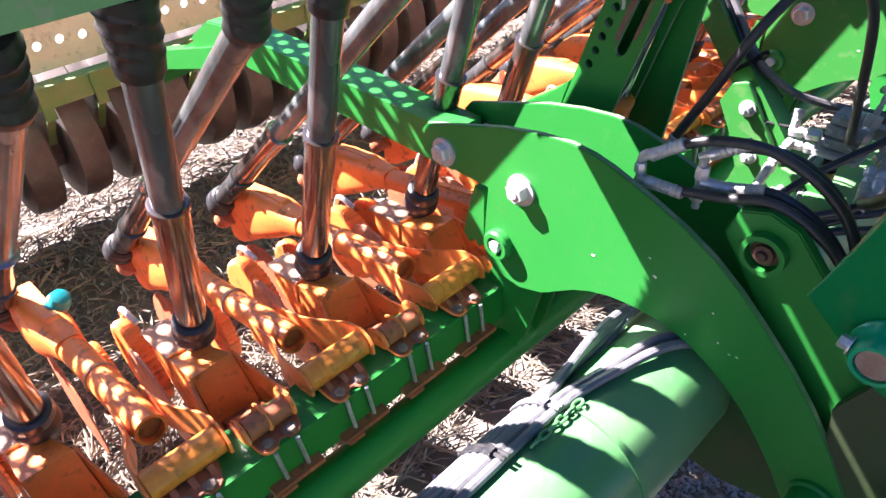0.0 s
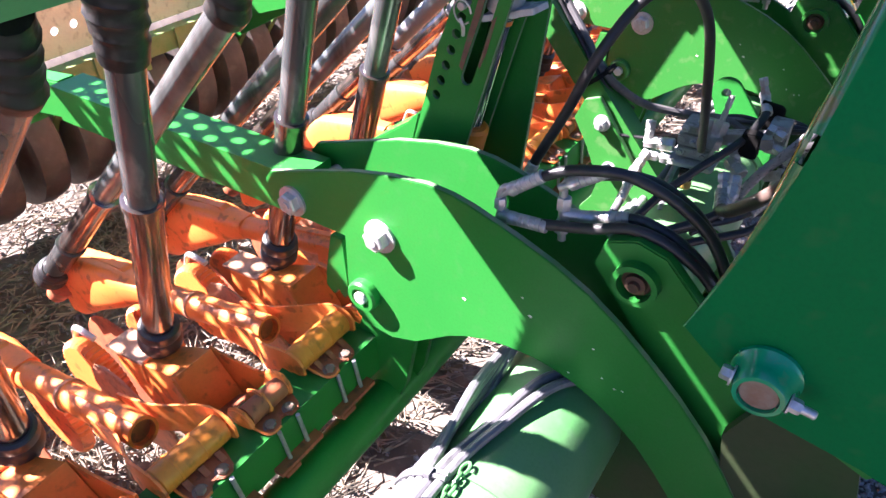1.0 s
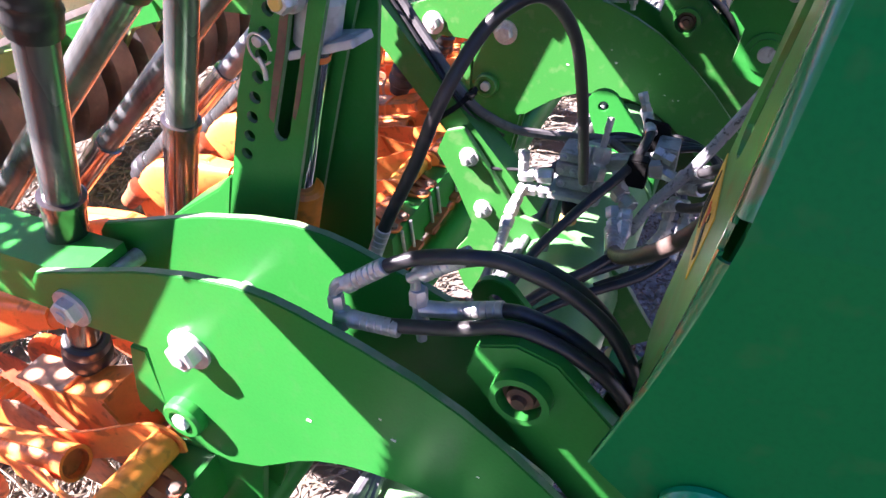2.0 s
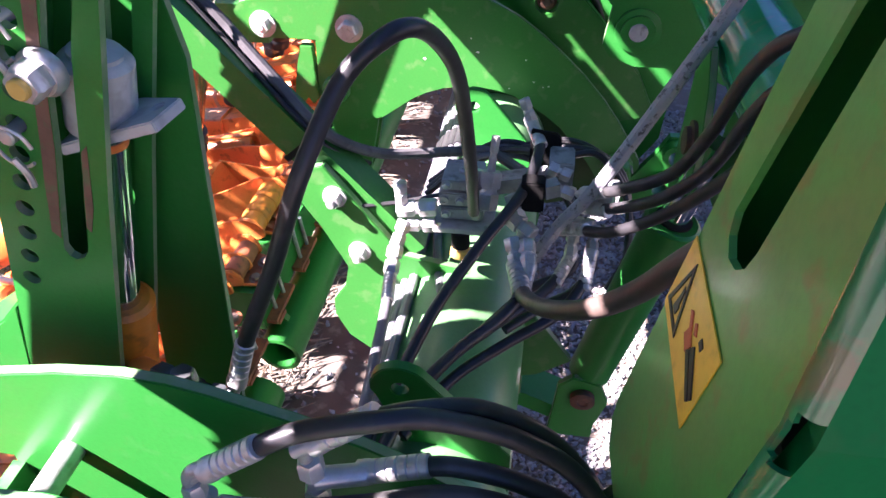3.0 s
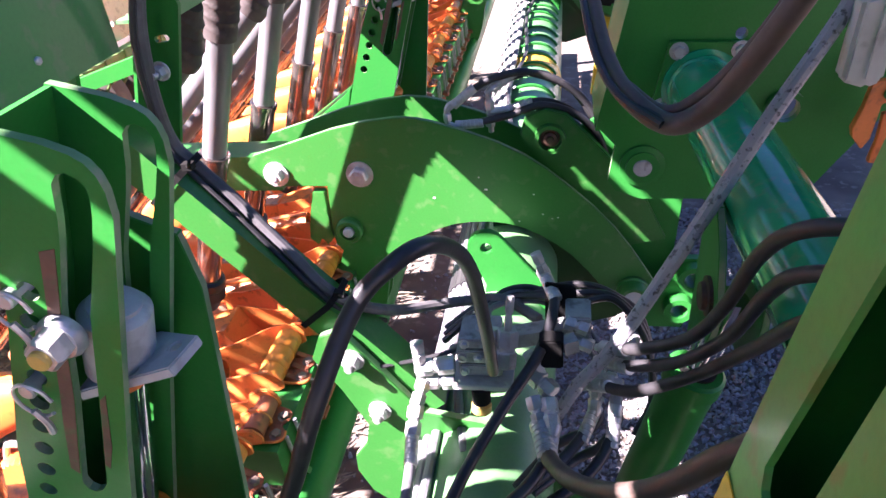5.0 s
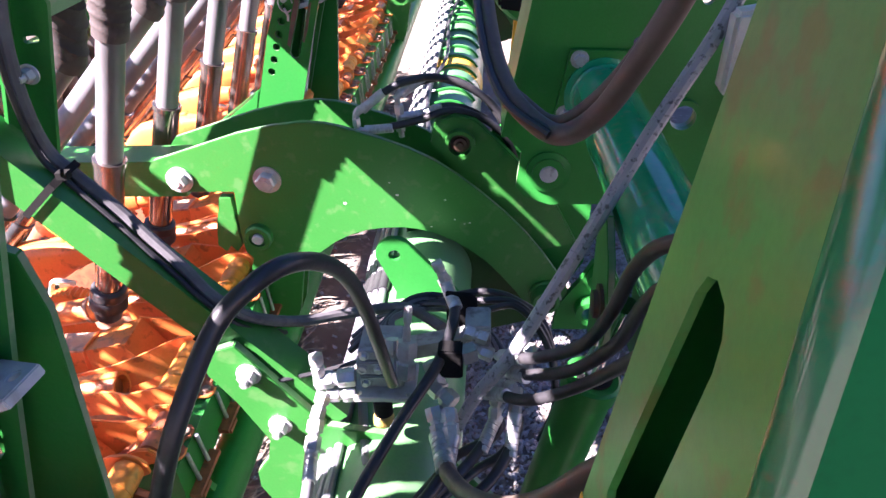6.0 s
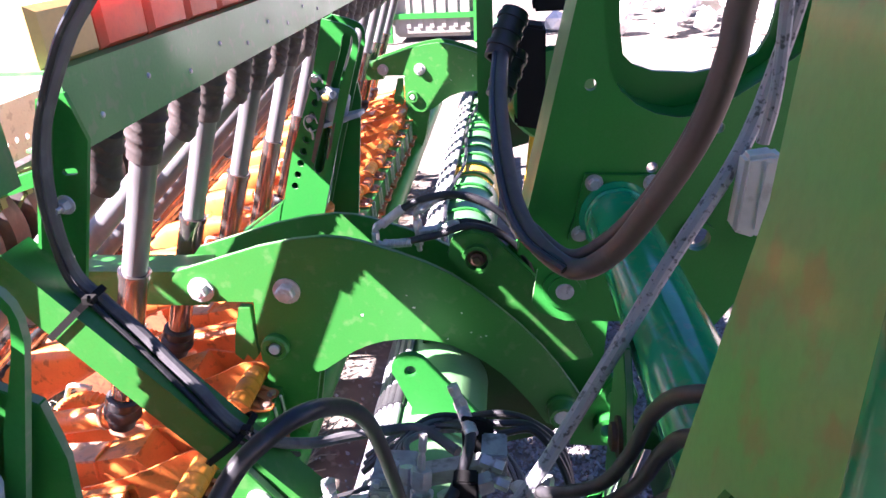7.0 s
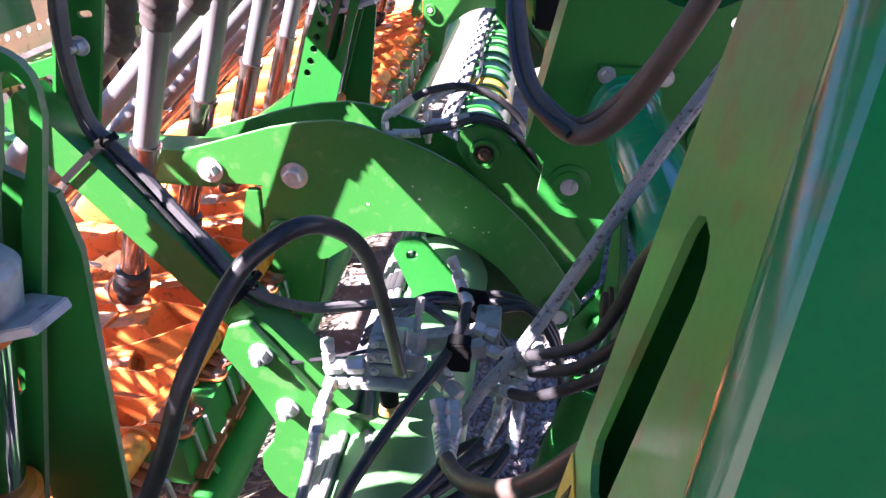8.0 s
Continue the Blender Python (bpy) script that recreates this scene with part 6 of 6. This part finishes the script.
hose("brown_hose", [(-0.191, 1.234, 0.718), (-0.183, 1.20, 0.716), (-0.171, 1.165, 0.735), (-0.151, 1.12, 0.772), (-0.119, 1.07, 0.828), (-0.088, 1.04, 0.882), (-0.060, 1.02, 0.940), (-0.020, 1.0, 1.00), (0.03, 1.0, 1.05)], 0.0098, BROWNHOSE,
     "thick brown hose rising from the valve block", ("start",))
for pts in ([(-0.118, 1.295, 0.792), (-0.108, 1.28, 0.805), (-0.084, 1.25, 0.833), (-0.045, 1.22, 0.877), (-0.027, 1.19, 0.942), (-0.017, 1.16, 1.015), (0.0, 1.12, 1.064), (0.05, 1.06, 1.10)],
            [(-0.117, 1.29, 0.775), (-0.101, 1.27, 0.789), (-0.055, 1.22, 0.843), (-0.020, 1.19, 0.904), (-0.009, 1.15, 0.984), (0.005, 1.12, 1.025), (0.05, 1.05, 1.07)],
            [(-0.140, 1.285, 0.744), (-0.126, 1.27, 0.757), (-0.091, 1.235, 0.785), (-0.043, 1.20, 0.844), (-0.010, 1.15, 0.926), (0.006, 1.10, 0.997), (0.05, 1.05, 1.04)]):
    hose("hydraulic_hose", pts, 0.0066, RUBBER, "black hydraulic hose rising towards the frame plate", ("start",))

# loom of thin lines behind the block, from the far arm
for i in range(6):
    a = 0.008 * i
    hose("thin_line", [(-0.275 + a, 1.35, 0.74), (-0.285 + 0.5 * a, 1.40, 0.738 + 0.5 * a), (-0.25 + a, 1.46, 0.745 - 0.4 * a), (-0.20 + a, 1.47, 0.742 - a), (-0.16 + a, 1.43, 0.725 - a), (-0.13 + 0.5 * a, 1.40, 0.69 - a)], 0.0042, DUSTHOSE if i % 2 else RUBBER,
         "thin line looped behind the valve block", (), 8, 8, "cable", "thin lines")
for i in range(3):
    hose("thin_line", [(-0.34, 1.47 - 0.015 * i, 0.665), (-0.29, 1.475 - 0.01 * i, 0.705), (-0.22, 1.45 + 0.01 * i, 0.745 - 0.006 * i), (-0.15, 1.42 + 0.02 * i, 0.76), (-0.10, 1.42 + 0.02 * i, 0.765 - 0.01 * i), (-0.06, 1.39 + 0.02 * i, 0.72), (-0.05, 1.36, 0.65), (-0.07, 1.34, 0.60)], 0.005, RUBBER,
         "thin line looped behind the valve block", (), 8, 8, "cable", "thin lines")
hose("thin_line", [(-0.46, 1.32, 0.75), (-0.42, 1.30, 0.74), (-0.36, 1.32, 0.735), (-0.30, 1.34, 0.74)], 0.0028, RUBBER, "thin line looped behind the valve block", (), 6, 6, "cable", "thin lines")

# grey cable along the sloping strut
hose("grey_cable", [(-0.43, 1.33, 1.40), (-0.497, 1.33, 1.324), (-0.528, 1.33, 1.290), (-0.563, 1.33, 1.237), (-0.583, 1.33, 1.198), (-0.596, 1.33, 1.149), (-0.604, 1.333, 1.088), (-0.608, 1.346, 1.033), (-0.588, 1.348, 1.001),
                    (-0.552, 1.346, 0.959), (-0.522, 1.340, 0.924), (-0.491, 1.335, 0.887), (-0.459, 1.326, 0.850), (-0.427, 1.338, 0.812), (-0.388, 1.38, 0.770), (-0.345, 1.42, 0.748), (-0.30, 1.44, 0.742), (-0.25, 1.44, 0.746), (-0.199, 1.40, 0.745)],
     0.0074, GREYCABLE, "grey corrugated cable strapped along the sloping strut", (), 8, 10, "cable", "cables")
hose("black_cable", [(-0.440, 1.322, 1.40), (-0.505, 1.322, 1.322), (-0.535, 1.322, 1.287), (-0.567, 1.322, 1.234), (-0.586, 1.322, 1.194), (-0.600, 1.322, 1.147), (-0.607, 1.326, 1.086), (-0.610, 1.335, 1.030), (-0.590, 1.336, 0.998),
                     (-0.556, 1.333, 0.955), (-0.526, 1.328, 0.920), (-0.495, 1.322, 0.884), (-0.463, 1.316, 0.848), (-0.435, 1.326, 0.806), (-0.40, 1.37, 0.76)], 0.0036, RUBBER,
     "thin black cable beside the grey one", (), 8, 8, "cable", "cables")
for x, z in ((-0.612, 0.990), (-0.467, 0.816)):
    bm = fresh()
    n = Vector((0.763, 0, 0.647))
    along = Vector((-0.647, 0, 0.763))
    c = Vector((x, 1.334, z))
    # flat band: over the cables, down both sides and under the strut
    ring = [(-0.027, -0.025), (-0.027, 0.020), (-0.024, 0.026), (-0.016, 0.030), (-0.008, 0.038), (0.014, 0.039), (0.022, 0.030), (0.024, 0.026), (0.027, 0.020), (0.027, -0.025)]
    loops = []
    for k in (-0.004, 0.004):
        loops.append([c + along * k + Vector((0, a, 0)) + n * q for a, q in ring])
    for k in (0.004, -0.004):
        loops.append([c + along * k + Vector((0, a * 1.03, 0)) + n * (q * 1.06) for a, q in ring])
    rings(bm, loops + [loops[0]], caps=False)
    bmesh.ops.remove_doubles(bm, verts=bm.verts[:], dist=1e-5)
    block(bm, c + Vector((0, -0.014, 0)) + n * 0.040, (0.012, 0.010, 0.008))
    sweep(bm, [c + Vector((0, -0.016, 0)) + n * 0.040, c + Vector((0.006, -0.030, 0.004)) + n * 0.046, c + Vector((0.012, -0.040, 0.012)) + n * 0.050], 0.002, 6, 4)
    single("cable_tie", bm, BLACK, (0, 0, 0), "black rubber cable tie round the strut", "cable tie", "cable ties")

# spotted cable with a grey connector box, slanting up to the frame plate
hose("spotted_cable", [(-0.175, 1.27, 0.70), (-0.15, 1.27, 0.755), (-0.108, 1.274, 0.821), (-0.043, 1.300, 0.938), (0.022, 1.335, 1.052), (0.082, 1.375, 1.140), (0.108, 1.393, 1.20), (0.125, 1.39, 1.30), (0.13, 1.36, 1.45)],
     0.0078, CABLE, "pale grey cable speckled with dirt", (), 8, 10, "cable", "cables")


def build_connector():
    c = group_of("connector_box", (0.102, 1.36, 1.120), "white plastic connector box hanging on a cable", "connector")
    bm = fresh()
    slab(bm, [(-0.026, -0.045), (-0.022, 0.045), (0.016, 0.050), (0.026, 0.044), (0.024, -0.046), (0.006, -0.054)], -0.014, 0.014)
    bmesh.ops.transform(bm, matrix=Matrix.Diagonal((0.72, 0.9, 0.84, 1)), verts=bm.verts[:])
    part("housing", bm, WHITE, c, bevel=0.004)
    bm = fresh()
    bar(bm, (0.003, -0.0140, -0.034), (0.005, -0.0140, 0.034), 0.006, 0.003, (0, 1, 0))
    part("rib", bm, WHITE, c)
    bm = fresh()
    sweep(bm, [(0.0, 0, 0.048), (0.004, 0.0, 0.09), (0.006, 0.01, 0.15), (0.0, 0.02, 0.30)], 0.006, 10, 6)
    part("lead", bm, CABLE, c)


build_connector()

# hanging brown hose by the far plate, led up into a black sleeve
LOOP = [(0.075, 1.20, 1.62), (0.045, 1.23, 1.42), (0.030, 1.24, 1.307), (0.027, 1.24, 1.270), (0.015, 1.25, 1.211), (-0.011, 1.27, 1.143), (-0.037, 1.30, 1.083), (-0.070, 1.324, 1.054), (-0.108, 1.36, 1.070), (-0.128, 1.42, 1.090),
        (-0.140, 1.50, 1.122), (-0.147, 1.62, 1.154), (-0.146, 1.75, 1.184), (-0.146, 1.80, 1.20)]
hose("brown_hose", LOOP, 0.0108, BROWNHOSE, "thick brown rubber hose hanging in a loop", ("start",), 8, 16)
hose("brown_hose", [(x + 0.003, y + 0.026, z) for x, y, z in LOOP[:6]] + [(x - 0.003, y + 0.022, z + 0.004) for x, y, z in LOOP[6:9]], 0.0066, BROWNHOSE, "brown rubber hose behind the hanging loop", ("start",), 8, 14)
for k in range(2):
    hose("thin_line", [(x - 0.010 * (k * 2 - 1) * 0.6 - 0.003, y - 0.010, z + 0.004 * k) for x, y, z in LOOP[7:]], 0.0045, RUBBER,
         "thin dark line clipped to the hanging hose", (), 8, 8, "cable", "thin lines")
for x, y, z in ((-0.146, 1.765, 1.186), (-0.146, 1.80, 1.122)):
    bm = fresh()
    hollow(bm, (-0.006, -0.012, -0.010), (0.020, 0.030, 0.050), 0.021, 0.0165, 28)
    for k in (0.2, 0.5, 0.8):
        q = Vector((-0.006, -0.012, -0.010)).lerp(Vector((0.020, 0.030, 0.050)), k)
        hollow(bm, q, q + Vector((0.0025, 0.004, 0.006)), 0.0235, 0.0195, 28)
    single("rubber_sleeve", bm, RUBBER, (x, y, z), "short black rubber sleeve holding hoses", "sleeve", "rubber sleeves")


# ---- far post and yard beyond ----
def build_far_post():
    p = group_of("far_frame_post", (-0.105, 2.25, 0.9), "dark green frame post with a pulley and black cover", "frame post")
    bm = fresh()
    slab(bm, [(-0.105, 0.06), (-0.075, 0.02), (-0.068, 0.10), (-0.072, 0.7), (-0.100, 0.7)], 0, 0.06)
    part("post", bm, GREEN, p, bevel=0.003)
    bm = fresh()
    turned(bm, (0.045, -0.02, 0.115), (0.45, -1, 0), [(0, 0.07), (0.01, 0.098), (0.03, 0.10), (0.045, 0.095), (0.05, 0.07)], 40)
    part("pulley", bm, GREEN, p)
    bm = fresh()
    block(bm, (0.060, 0.12, 0.52), (0.085, 0.12, 0.5))
    part("cover", bm, BLACK, p, "black cover", bevel=0.006)
    # plain black block added between the sleeves and the pulley
    bm = fresh()
    slab(bm, [(-0.022, 0.06), (0.034, 0.05), (0.042, 0.13), (0.040, 0.26), (-0.010, 0.27), (-0.024, 0.18)], -0.10, -0.02)
    part("drive_housing", bm, BLACK, p, "black block beside the pulley", bevel=0.006)
    bm = fresh()
    bar(bm, (0.010, -0.05, -0.15), (0.028, -0.05, 0.04), 0.022, 0.03)
    part("yellow_stop", bm, STICKER, p, "yellow painted stop")


build_far_post()


def build_plug():
    bm = fresh()
    turned(bm, (0, 0, 0), (0.5, 0.3, 0.8), [(-0.03, 0.018), (-0.01, 0.021), (0.010, 0.021), (0.014, 0.017), (0.026, 0.016), (0.028, 0.010)], 16)
    single("plastic_plug", bm, PLUG, (-1.175, 0.262, 0.497), "teal plastic plug stuck beside a coulter head", "plug")


build_plug()


def build_yard():
    t = group_of("water_tank", (-1.1, 9.6, 0.0), "greyed plastic water tank in a green frame", "tank")
    bm = fresh()
    block(bm, (0, 0, 0.75), (1.0, 0.9, 1.4))
    part("container", bm, TANK, t, bevel=0.05)
    for i in range(7):
        bm = fresh()
        bar(bm, (-0.42 + 0.14 * i, -0.455, 0.16), (-0.42 + 0.14 * i, -0.455, 1.36), 0.05, 0.02, (0, 1, 0))
        part("rib", bm, TANK, t, bevel=0.006)
    for z in (0.3, 0.75, 1.2):
        bm = fresh()
        rings(bm, [[Vector((sx * k, sy * k * 0.9, z + h)) for sx, sy in ((-1, -1), (1, -1), (1, 1), (-1, 1))] for k, h in ((0.505, -0.03), (0.545, -0.03), (0.545, 0.03), (0.505, 0.03))], caps=False)
        part("cage_bar", bm, GREEN, t)
    for x in (-0.52, 0.54):
        bm = fresh()
        bar(bm, (x, -0.50, 0.0), (x, -0.50, 1.9), 0.09, 0.06, (0, 1, 0))
        part("frame_post", bm, GREEN, t, bevel=0.006)
    w = group_of("rubble_heap", (1.9, 10.0, 0.0), "white stone rubble heap on pale ground", "rubble")
    rnd = random.Random(9)
    for i in range(60):
        bm = fresh()
        r = rnd.uniform(0.06, 0.22)
        bmesh.ops.create_icosphere(bm, subdivisions=1, radius=r)
        for v in bm.verts:
            v.co *= rnd.uniform(0.7, 1.15)
        x, y = rnd.gauss(0, 0.8), rnd.gauss(0, 0.9)
        part("stone", bm, WHITE, w, at=Matrix.Translation((x, y, r * 0.5 + max(0, 0.35 - 0.25 * math.hypot(x, y)))))


build_yard()
